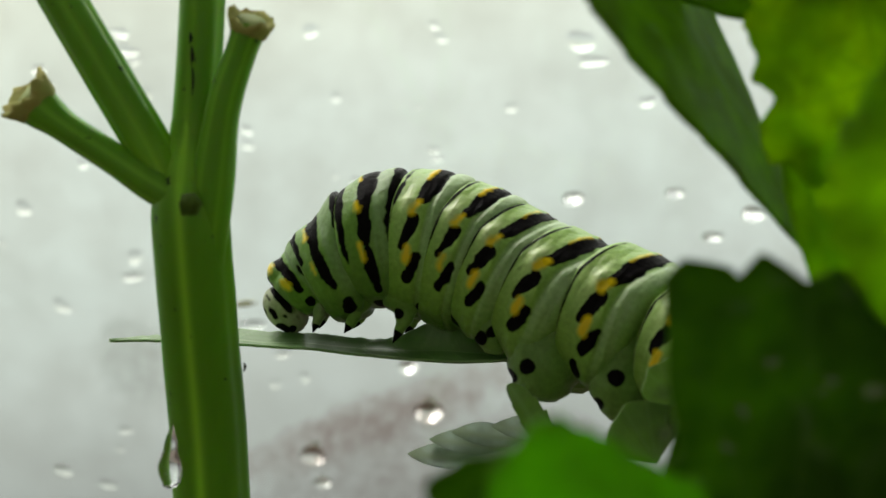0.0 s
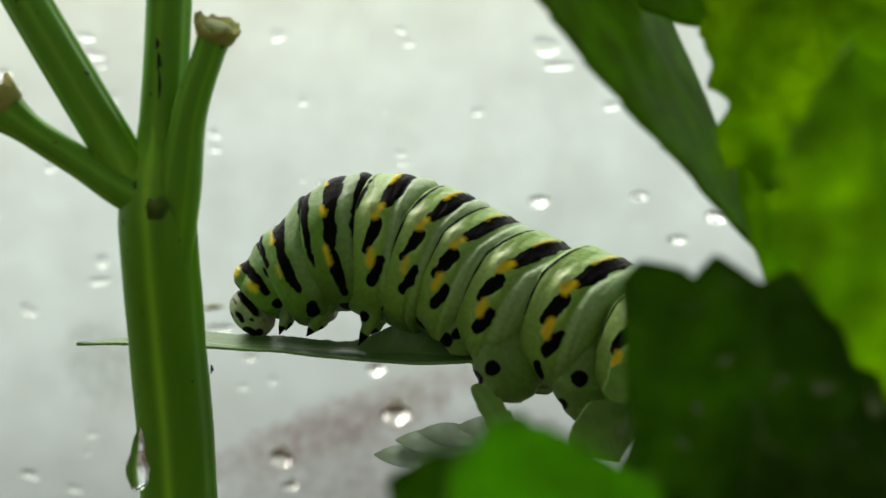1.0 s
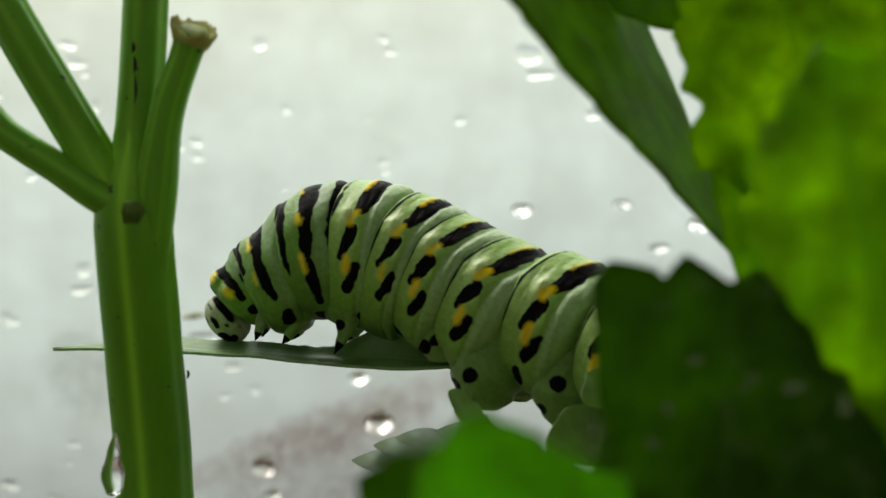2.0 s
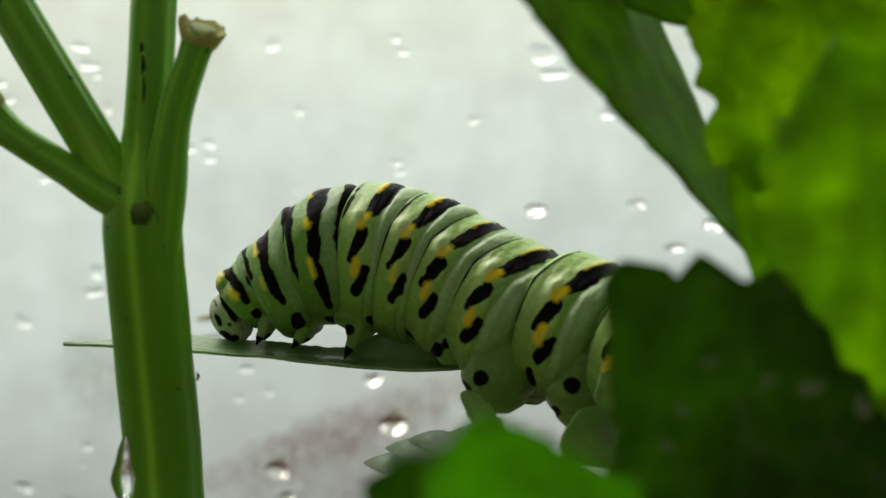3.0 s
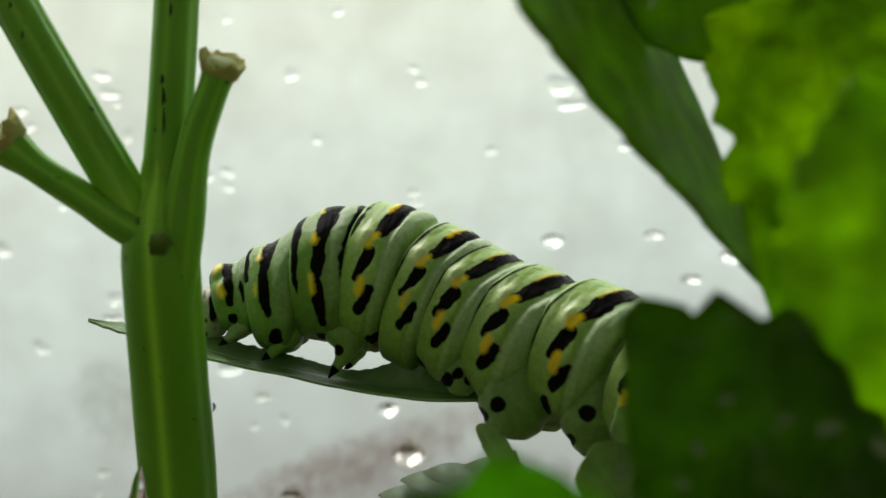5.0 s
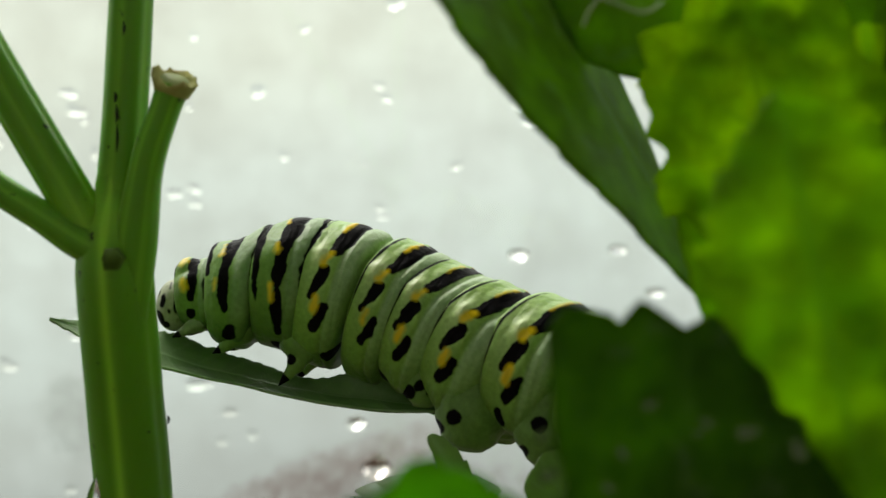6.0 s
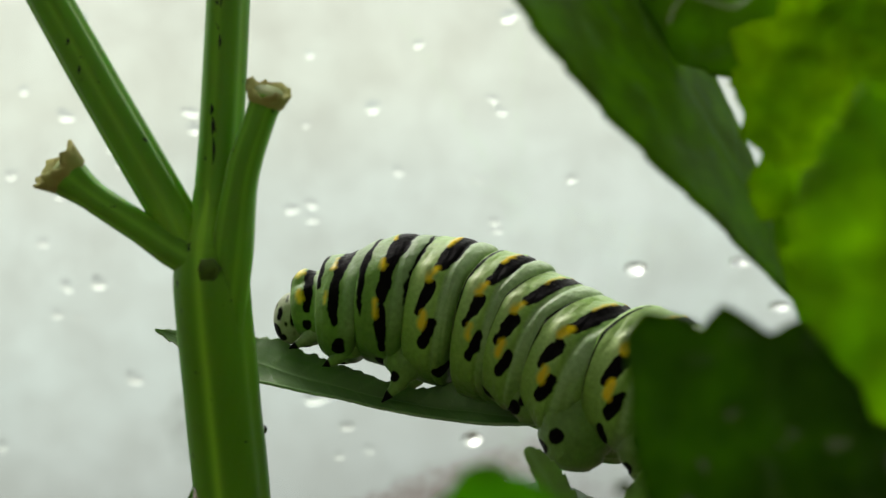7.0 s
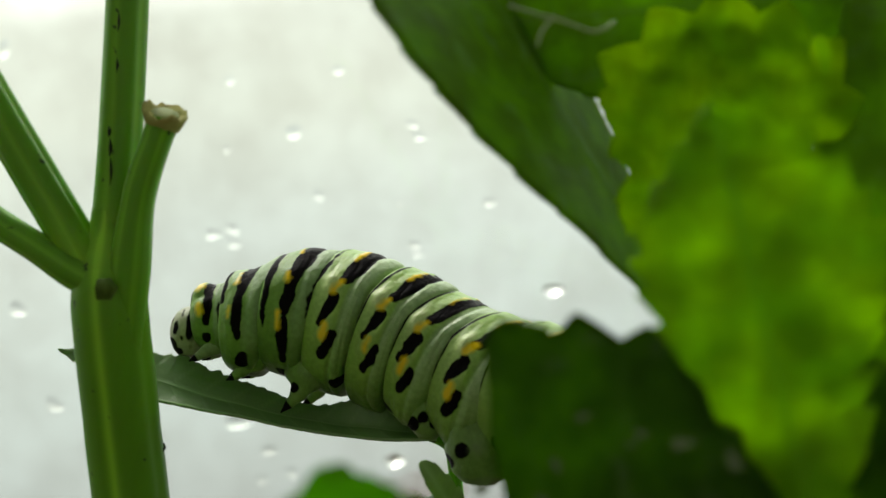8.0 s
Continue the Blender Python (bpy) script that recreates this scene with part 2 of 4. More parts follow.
LEAF_PERCH = leaf_material("leaf_blade_perch", (0.12, 0.225, 0.07), (0.21, 0.335, 0.14), (0.22, 0.46, 0.06), 0.3, 0.4, 0.5, stretch=(0.12, 1, 1))
LEAF_FOOT = leaf_material("leaf_blade_foot", (0.2, 0.33, 0.12), (0.3, 0.43, 0.2), (0.5, 0.75, 0.2), 0.5, 0.4, 0.4)
# pale colour that stands for wet glints on the near leaves
GLINT = plain_material("painted_glint", (0.08, 0.14, 0.04), (0.16, 0.22, 0.10), 0.6, 900)
TENDRIL = plain_material("pale_tendril", (0.25, 0.36, 0.14), (0.38, 0.48, 0.22), 0.5, 900)
WATER = water_material()
PANE = pane_material()
OVERCAST = overcast_material()
BOARD = plain_material("dark_wood", (0.035, 0.022, 0.014), (0.08, 0.05, 0.03), 0.5, 40, (1, 12, 1))
# grey raised so that the added walls bounce fill onto the plant
FILL_WALL = plain_material("grey_fill_wall", (0.32, 0.31, 0.28), (0.4, 0.39, 0.36), 0.8, 20)
SOIL = plain_material("soil", (0.03, 0.022, 0.015), (0.09, 0.065, 0.04), 0.95, 300, None, 0.002)
LAWN = plain_material("far_ground", (0.05, 0.07, 0.03), (0.09, 0.1, 0.05), 0.95, 3, None, 0.01)


# ---- building helpers ----
def mesh_of(name, verts, faces, mat, smooth=True, attrs=None):
    me = bpy.data.meshes.new(name)
    me.from_pydata([(x * MM, y * MM, z * MM) for x, y, z in verts], [], faces)
    me.materials.append(mat)
    for p in me.polygons:
        p.use_smooth = smooth
    for key, values in (attrs or {}).items():
        a = me.attributes.new(key, "FLOAT", "POINT")
        a.data.foreach_set("value", np.asarray(values, np.float32))
    return me


def piece(name, me, parent=None, m=None, label=""):
    ob = new(name, me)
    ob.parent = parent
    if m is not None:
        ob.matrix_basis = m
    return tagged(ob, label) if label else ob


def part(name, bm, mat, parent, label="", m=None):
    me = bpy.data.meshes.new(name)
    bm.to_mesh(me)
    bm.free()
    me.transform(Matrix.Scale(MM, 4))
    me.materials.append(mat)
    for p in me.polygons:
        p.use_smooth = True
    return piece(name, me, parent, m, label)


def grid_faces(rows, cols, closed):
    faces = []
    for i in range(rows - 1):
        for j in range(cols if closed else cols - 1):
            k = (j + 1) % cols
            faces.append((i * cols + j, i * cols + k, (i + 1) * cols + k, (i + 1) * cols + j))
    return faces


def tube(points, radii, sides=24, ridges=0, depth=0.0, turn=0.0, steps=8, wobble=0.0, line_at=0.0, pale=None):
    """A tapered, ridged tube along a smooth line, with one pale line at the angle line_at or pale grooves. Gives verts, faces and how deep in a groove each vert lies."""
    pts = [Vector(p) for p in points]
    line, rad = [], []
    for i in range(len(pts) - 1):
        p0, p1, p2, p3 = pts[max(i - 1, 0)], pts[i], pts[i + 1], pts[min(i + 2, len(pts) - 1)]
        for s in range(steps + (i == len(pts) - 2)):
            u = s / steps
            line.append(0.5 * (2 * p1 + (p2 - p0) * u + (2 * p0 - 5 * p1 + 4 * p2 - p3) * u * u + (3 * p1 - p0 - 3 * p2 + p3) * u ** 3))
            rad.append(radii[i] + (radii[i + 1] - radii[i]) * (u * u * (3 - 2 * u)))
    verts, groove = [], []
    side = Vector((1, 0, 0))
    for i, p in enumerate(line):
        ahead = (line[min(i + 1, len(line) - 1)] - line[max(i - 1, 0)]).normalized()
        side = (side - ahead * side.dot(ahead)).normalized()
        up = ahead.cross(side)
        for j in range(sides):
            a = 2 * math.pi * j / sides
            g = max(0.0, math.cos(ridges * (a + turn))) ** 2 if ridges else 0.0
            r = rad[i] * (1 - depth * g + wobble * noise.noise(p * 0.35 + Vector((math.cos(a), math.sin(a), 0)) * 0.7))
            verts.append(p + (side * math.cos(a) + up * math.sin(a)) * r)
            groove.append(0.4 * g if not line_at else max(0.0, math.cos(a - line_at)) ** 130 + 0.06 * g)
    if pale:
        z0, spread, most = pale
        groove = [min(1.0, g + most * math.exp(-((p.z - z0) / spread) ** 2)) for g, p in zip(groove, verts)]
    faces = grid_faces(len(line), sides, True)
    n = len(verts)
    verts += [line[0], line[-1]]
    groove += [0.0, 0.0]
    last = n - sides
    faces += [(n, (j + 1) % sides, j) for j in range(sides)] + [(n + 1, last + j, last + (j + 1) % sides) for j in range(sides)]
    return verts, faces, groove


def tube_part(name, mat, parent, points, radii, label="", m=None, **how):
    v, f, g = tube(points, radii, **how)
    return piece(name, mesh_of(name, v, f, mat, True, {"groove": g}), parent, m, label)


# ---- window and outdoors ----
def pane_y(x, z):
    return 176.3 - 0.059 * x - 0.103 * z


def box(name, x0, x1, y0, y1, z0, z1, mat, label="", category="", kind="structure"):
    bm = bmesh.new()
    bmesh.ops.create_cube(bm, size=1.0)
    for v in bm.verts:
        v.co = Vector(((x0 + x1) / 2 + v.co.x * (x1 - x0), (y0 + y1) / 2 + v.co.y * (y1 - y0), (z0 + z1) / 2 + v.co.z * (z1 - z0)))
    bmesh.ops.bevel(bm, geom=list(bm.edges), offset=min(1.5, (z1 - z0) / 4), segments=2, affect="EDGES")
    ob = part(name, bm, mat, None)
    for p in ob.data.polygons:
        p.use_smooth = False
    return tagged(ob, label, category, "", kind)


PANE_TURN = (math.degrees(math.atan(0.103)), 0, math.degrees(math.atan(-0.059)))


def window():
    bm = bmesh.new()
    bmesh.ops.create_cube(bm, size=1.0)
    for v in bm.verts:
        v.co = Vector((v.co.x * 620, v.co.y * 3 + 2.0, v.co.z * 420 + 136))
    pane = part("window_pane", bm, PANE, None, "", at(0, 176.3, 0, *PANE_TURN))
    for p in pane.data.polygons:
        p.use_smooth = False
    pane.visible_shadow = False
    tagged(pane, "clear wet window pane with rain drops and faint grime", "window", "", "structure")


def outdoors():
    n, verts, faces = 48, [], []
    for i in range(n + 1):
        a = math.pi * i / n
        for z in (-1500, 4000):
            verts.append((math.cos(a) * 3600, 200 + math.sin(a) * 3000, z))
    faces = [(2 * i, 2 * i + 1, 2 * i + 3, 2 * i + 2) for i in range(n)]
    ob = piece("backdrop", mesh_of("backdrop", verts, faces, OVERCAST))
    tagged(ob, "pale overcast sky and haze outside the window", "sky", "", "structure")
    bm = bmesh.new()
    bmesh.ops.create_grid(bm, x_segments=20, y_segments=20, size=30000)
    g = part("ground", bm, LAWN, None, "", at(0, 0, -1200))
    tagged(g, "dull green ground outside, reaching the horizon", "ground", "", "structure")


def window_frame():
    """Four wooden bars round the pane."""
    bm = bmesh.new()
    for x0, x1, z0, z1 in ((-345, -308, -72, 380), (308, 345, -72, 380), (-308, 308, 344, 380), (-308, 308, -76, -66)):
        made = bmesh.ops.create_cube(bm, size=1.0)["verts"]
        for v in made:
            v.co = Vector(((x0 + x1) / 2 + v.co.x * (x1 - x0), 2 + v.co.y * 36, (z0 + z1) / 2 + v.co.z * (z1 - z0)))
    bmesh.ops.bevel(bm, geom=list(bm.edges), offset=2.0, segments=2, affect="EDGES")
    ob = part("window_frame", bm, BOARD, None, "", at(0, 176.3, 0, *PANE_TURN))
    for p in ob.data.polygons:
        p.use_smooth = False
    tagged(ob, "dark wooden frame round the window pane", "window frame", "", "structure")


window()
window_frame()
outdoors()
SILL = -78
box("window_sill", -330, 330, -260, 205, SILL - 25, SILL, BOARD, "dark wooden window board under the plant", "window sill")
box("soil", -90, 90, 20, 130, SILL, SILL + 8, SOIL, "dark crumbly potting soil", "soil")


# ---- rain drops on the pane ----
def drop_mesh(seed, lobes=0.12, flat=0.45, mat=None, lift=-0.12):
    """A sessile drop of radius 1 with an uneven rim, its flat side on +y."""
    rnd = random.Random(seed)
    ph, ph2 = rnd.uniform(0, 6.3), rnd.uniform(0, 6.3)
    sides, rings = 28, 9
    verts, faces = [], []
    for i in range(rings):
        u = i / (rings - 1) * math.pi / 2
        for j in range(sides):
            a = 2 * math.pi * j / sides
            r = (1 + lobes * math.cos(2 * a + ph) + 0.6 * lobes * math.cos(3 * a + ph2))
            verts.append((math.cos(a) * r * math.cos(u), -flat * math.sin(u) ** 0.9, math.sin(a) * r * math.cos(u) + lift * math.sin(u)))
    faces = grid_faces(rings, sides, True)
    n = len(verts)
    verts.append((0, -0.0, 0))
    faces += [(n, j, (j + 1) % sides) for j in range(sides)]
    return mesh_of("drop", verts, faces, mat or WATER)


DROPS = [drop_mesh(k, 0.09 + 0.035 * (k % 5), 0.28 + 0.07 * (k % 4)) for k in range(8)]


def outer_drop_mesh(seed, peak=0.9):
    """A sagging drop of radius 1 on the outer side of the pane: flat on -y, a blunt slope out to its peak."""
    rnd = random.Random(seed)
    ph = rnd.uniform(0, 6.3)
    sides, rings = 32, 10
    verts = []
    for i in range(rings):
        q = i / (rings - 1)
        for j in range(sides):
            a = 2 * math.pi * j / sides
            r = 1 + 0.05 * math.cos(2 * a + ph) + 0.04 * math.cos(3 * a + 2 * ph)
            verts.append((math.cos(a) * r * (1 - q), q - 0.1 * q ** 6, math.sin(a) * r * (1 - q) + peak * q))
    faces = [f[::-1] for f in grid_faces(rings, sides, True)]
    n = len(verts)
    verts.append((0, 0, 0))
    faces += [(n, (j + 1) % sides, j) for j in range(sides)]
    return mesh_of("drop", verts, faces, WATER)


OUTER_DROPS = [outer_drop_mesh(k + 20) for k in range(4)]


def drop(k, x, z, w, h, label="clear rain drop clinging to the window pane", bulge=1.0, outside=False):
    m = at(x, pane_y(x, z) + (3.62 if outside else -0.02), z, *PANE_TURN)
    ob = piece("rain_drop", OUTER_DROPS[k % 4] if outside else DROPS[k % 8], None, m)
    ob.scale = (0.86 * w, (1.9 if z > 0 else 2.4) * h if outside else 0.4 * (w + h) * bulge, 0.86 * h)
    ob.visible_shadow = False
    return tagged(ob, label, "water drop", "rain drops on the window pane")


def cut_end(parent, centre, way, r, seed):
    """The dried, frayed rim of a snapped-off leaf stalk."""
    rnd = random.Random(seed)
    way = Vector(way).normalized()
    side = way.orthogonal().normalized()
    up = way.cross(side)
    verts, sides = [], 30
    for i, (rr, d) in enumerate(((0.96, -0.5), (1.10, -0.1), (1.22, 0.2), (1.12, 0.34), (0.9, 0.22), (0.55, 0.16), (0.02, 0.2))):
        for j in range(sides):
            a = 2 * math.pi * j / sides
            jag = 0.55 * noise.noise(Vector((math.cos(a) * 2.0, math.sin(a) * 2.0, seed))) + rnd.uniform(-0.2, 0.32) if 1 < i < 5 else 0
            q = Vector(centre) + (side * math.cos(a) + up * math.sin(a)) * r * (rr + 0.35 * jag) + way * r * (d + 0.8 * jag)
            verts.append(q)
    ob = piece("cut_end", mesh_of("cut_end", verts, grid_faces(7, sides, True), CUT), parent, None, "brown dried frayed rim of a broken stalk")
    pith, _, _ = tube([Vector(centre) + way * r * 0.05, Vector(centre) + way * r * 0.3], [r * 0.9, r * 0.74], sides=20, steps=2)
    piece("pith", mesh_of("pith", pith, grid_faces(3, 20, True) + [(61, 40 + j, 40 + (j + 1) % 20) for j in range(20)], PITH), ob, None, "pale green pith in the break")


def stem():
    base = new("parsley_plant")
    base.matrix_basis = at(-15, 78, SILL + 8)
    tagged(base, "thick ridged green parsley stem with forked stalks, rooted in soil", "plant")
    off = Matrix.Translation((15 * MM, -78 * MM, -(SILL + 8) * MM))

    def limb(name, pts, radii, label="", **how):
        return tube_part(name, STEM, base, pts, radii, label, off, **how)

    limb("main_stem", [(-19.2, 94, -70), (-19.3, 89, -40), (-19.3, 84, -16), (-19.35, 80.8, -6), (-19.4, 78.4, 1.0), (-19.45, 78.5, 3.8), (-19.3, 78.6, 7), (-19.1, 78.6, 9)],
         [3.0, 2.85, 2.68, 2.6, 2.55, 2.3, 1.5, 1.3], sides=96, ridges=5, depth=0.05, turn=1.62, wobble=0.02, line_at=-1.62, pale=(5.0, 1.8, 0.4))
    limb("upper_stem", [(-19.5, 78.6, 2), (-19.2, 78.6, 7), (-18.75, 78.6, 14), (-18.2, 78.8, 30), (-17.4, 79, 62)],
         [1.4, 1.5, 1.48, 1.45, 1.3], sides=48, ridges=5, depth=0.07, turn=1.75, pale=(5.2, 2.2, 0.5))
    limb("side_stalk", [(-19.2, 78.2, 0.6), (-21.6, 77.8, 5.65), (-24.2, 77.5, 10.2), (-27.1, 77.2, 15.2), (-33.2, 76.6, 26), (-45, 76, 47)],
         [0.9, 1.5, 1.5, 1.48, 1.4, 1.3], sides=48, ridges=6, depth=0.1, turn=1.4, pale=(4.5, 2.5, 0.4))
    a = limb("stalk_stub", [(-19.0, 77.6, 2.4), (-21.3, 77.2, 3.6), (-24.0, 77, 5.4), (-26.8, 77, 7.2), (-28.7, 77, 8.6)], [1.25, 1.15, 1.02, 1.0, 1.35],
             "short broken-off leaf stalk", sides=40, ridges=6, depth=0.05)
    cut_end(a, (-29.2, 77, 9.1), (-0.72, -0.5, 0.6), 1.5, 3)
    b = limb("stalk_stub", [(-19.1, 80.6, -8.0), (-18.5, 78.5, -2.0), (-17.75, 77.4, 3.4), (-16.9, 76.7, 8.6), (-15.8, 76.6, 12.0), (-15.25, 76.6, 13.6)], [1.0, 1.3, 1.38, 1.1, 1.0, 1.1],
             "short broken-off leaf stalk", sides=40, ridges=6, depth=0.05)
    cut_end(b, (-15.2, 76.6, 13.75), (0.3, -0.5, 0.85), 1.22, 8)
    for x, y, z, tall in ((-18.95, 77.12, 10.3, 0.9), (-19.0, 77.1, 11.9, 0.6), (-19.1, 77.15, 13.0, 0.35), (-18.6, 77.25, 17.5, 0.5), (-18.55, 77.3, 20.5, 0.7), (-27.6, 75.8, 15.6, 0.35), (-28.4, 75.75, 17.4, 0.3), (-16.3, 80.6, -8.2, 0.3)):
        w, f, _ = tube([(x - 0.05, y, z - tall), (x + 0.04, y - 0.04, z), (x - 0.03, y, z + tall)], [0.03, 0.10, 0.03], sides=8, steps=4, wobble=0.8)
        piece("scratch", mesh_of("scratch", w, f, SCRATCH), base, off, "thin black scratch on the stalk")
    scar, f, _ = tube([(-18.9, 77.4, 2.7), (-18.95, 75.72, 2.5), (-18.95, 75.64, 2.45)], [0.9, 0.74, 0.45], sides=6, steps=4, wobble=1.0)
    piece("leaf_scar", mesh_of("leaf_scar", scar, f, SCAR), base, off, "dark brown scar at the fork")


stem()


# ---- leaves ----
def blade_mesh(name, length, left, right, mat, teeth=9, tooth=0.12, cup=0.1, curl=0.0, wave=0.0, thick=0.22, belly=0.45, seed=0, nu=120, nv=14, veins=6, blunt=0.6, vein_strength=0.7, lobes=0.0, crumple=0.25):
    """A toothed leaf blade along +x, flat in xy, with its upper side on +z. left and right: the half widths on +y and -y."""
    us = [i / nu for i in range(nu + 1)]

    def half(u, w, ph):
        p = u ** (math.log(0.5) / math.log(belly))
        base = math.sin(math.pi * min(max(p, 0), 1)) ** blunt * (1 + lobes * math.sin(u * 19 + ph * 5))
        saw = (u * teeth + ph) % 1.0
        bite = tooth * (1 - saw) ** 1.1 * (0.35 + 0.65 * base) * (0.7 + 0.6 * noise.noise(Vector((math.floor(u * teeth + ph) * 1.7, seed, ph))))
        return w * max(base - bite, 0.004)

    verts, vein = [], []
    for u in us:
        for j in range(-nv, nv + 1):
            v = j / nv
            w = half(u, left if v > 0 else right, 0.0 if v > 0 else 0.45)
            x = length * u + 0.22 * abs(v) * w * (1 - u)
            y = v * w
            z = cup * abs(y) + curl * length * u * u + wave * math.sin(u * 7 + seed + (2 if v > 0 else 0)) * abs(v) + crumple * noise.noise(Vector((x * 0.26, y * 0.26, seed)))
            verts.append((x, y, z))
            s = (u * veins * 1.15 - abs(v) * 0.55) % 1.0
            lat = max(0.0, 1 - min(s, 1 - s) * 14)
            vein.append(max(lat * vein_strength * (1 - abs(v) * 0.6), max(0.0, 1 - abs(y) / 0.35)))
    cols = 2 * nv + 1
    n = len(verts)
    top = grid_faces(nu + 1, cols, False)
    normals = thick
    verts += [(x, y, z - normals) for x, y, z in verts]
    vein += vein
    faces = [(d, c, b, a) for a, b, c, d in top] + [(a + n, b + n, c + n, d + n) for a, b, c, d in top]
    for i in range(nu):
        for j in (0, cols - 1):
            a, b = i * cols + j, (i + 1) * cols + j
            q = (a, b, b + n, a + n)
            faces.append(q if j else q[::-1])
    return mesh_of(name, verts, faces, mat, True, {"vein": vein})


def facing(base, tip, normal):
    """The pose of a blade from base towards tip, its upper side towards normal."""
    x = (Vector(tip) - Vector(base)).normalized()
    z = Vector(normal)
    z = (z - x * z.dot(x)).normalized()
    y = z.cross(x)
    m = Matrix((x, y, z)).transposed().to_4x4()
    m.translation = Vector(base) * MM
    return m


def leaf(label, stalk, stalk_r, blades, group=""):
    """A leaf: its stalk from the soil up, and leaflets, each a blade with a pose."""
    root = new("parsley_leaf")
    root.matrix_basis = at(*stalk[0])
    off = Matrix.Translation(-Vector(stalk[0]) * MM)
    tagged(root, label, "leaf", group)
    tube_part("leaf_stalk", STEM, root, stalk, stalk_r, "", off, sides=16, ridges=4, depth=0.08)
    for (base, tip, normal), kw in blades:
        length = (Vector(tip) - Vector(base)).length
        me = fan_mesh("leaflet", length, **kw) if "spread" in kw else blade_mesh("leaflet", length, **kw)
        piece("leaflet", me, root, off @ facing(base, tip, normal))
    return root


def fan_mesh(name, radius, spread, mat, teeth=7, tooth=0.12, lobe=0.0, lean=0.0, skew=0.0, cup=0.05, thick=0.22, seed=0, nr=26, na=150, soft=0.35, clip=99.0, cut=None, crumple=0.0):
    """A fan-shaped leaflet: base at the origin, axis +x, in xy. spread: (left, right) degrees. skew: lets the left side reach further out. clip: half width of its left side. cut: (degrees, distance) of a straight side."""
    left, right = spread
    verts, vein = [], []
    for i in range(nr + 1):
        q = i / nr
        for j in range(na + 1):
            w = j / na
            a = radians(left + (right - left) * w)
            k = w * teeth
            saw = k % 1.0
            peak = 1 - abs(saw - 0.35) / (0.35 if saw < 0.35 else 0.65)
            edge = math.sin(math.pi * min(1, 0.06 + w * 0.94 if w < 0.5 else 0.06 + (1 - w) * 0.94)) ** soft
            rim = radius * edge * (1 - tooth * (1 - peak) * (0.75 + 0.5 * noise.noise(Vector((math.floor(k) * 2.3, seed, 0)))) + lobe * math.cos(3 * a) + skew * (0.5 - w))
            if a > 0:
                rim = min(rim, clip * (1 + 0.16 * noise.noise(Vector((w * 15, seed, 5))) - 0.25 * tooth * ((w * 11) % 1.0)) / max(math.sin(a), 0.01))
            if cut:
                rim = min(rim, cut[1] * (1 + 0.05 * noise.noise(Vector((w * 22, seed, 8)))) / max(math.cos(a - radians(cut[0])), 0.05))
            r = rim * q
            x, y = r * math.cos(a), r * math.sin(a)
            verts.append((x, y, cup * abs(y) + lean * x * x / radius + 0.35 * noise.noise(Vector((x * 0.2, y * 0.2, seed))) + crumple * noise.noise(Vector((x * 0.7, y * 0.7, seed + 2)))))
            rib = abs(((w * 5 + 0.5) % 1.0) - 0.5) * (right - left) / 5
            vein.append(max(0.0, 1 - radians(abs(rib)) * r / 0.22) * 0.8 * (1 - 0.5 * q))
    cols, n = na + 1, len(verts)
    top = grid_faces(nr + 1, cols, False)
    verts += [(x, y, z - thick) for x, y, z in verts]
    faces = list(top) + [(d + n, c + n, b + n, a + n) for a, b, c, d in top]
    last = nr * cols
    faces += [(last + j + 1, last + j, last + j + n, last + j + 1 + n) for j in range(na)]
    for i in range(nr):
        faces += [(i * cols, i * cols + n, (i + 1) * cols + n, (i + 1) * cols), ((i + 1) * cols + na, (i + 1) * cols + na + n, i * cols + na + n, i * cols + na)]
    return mesh_of(name, verts, faces, mat, True, {"vein": vein + vein})

# unseen room, added: its walls bounce fill light, its ceiling holds back sky
FLOOR = -1190
box("fill_wall_back", -900, 900, -620, -600, FLOOR, 900, FILL_WALL, "unseen grey wall added behind the viewer for fill light", "wall")
box("ceiling", -900, 900, -620, -180, 900, 920, FILL_WALL, "unseen grey ceiling added above the viewer to limit sky light", "ceiling")
box("fill_wall_left", -920, -900, -620, 205, FLOOR, 900, FILL_WALL, "unseen grey wall added beside the window for fill light", "wall")
box("fill_wall_right", 900, 920, -620, 205, FLOOR, 900, FILL_WALL, "unseen grey wall added beside the window for fill light", "wall")
box("wall_window", -900, 900, 165, 204, FLOOR, SILL - 25, FILL_WALL, "unseen grey wall added under the window board", "wall")
box("floor", -900, 900, -600, 165, FLOOR - 8, FLOOR + 4, BOARD, "unseen dark wooden floor added below the window board", "floor")

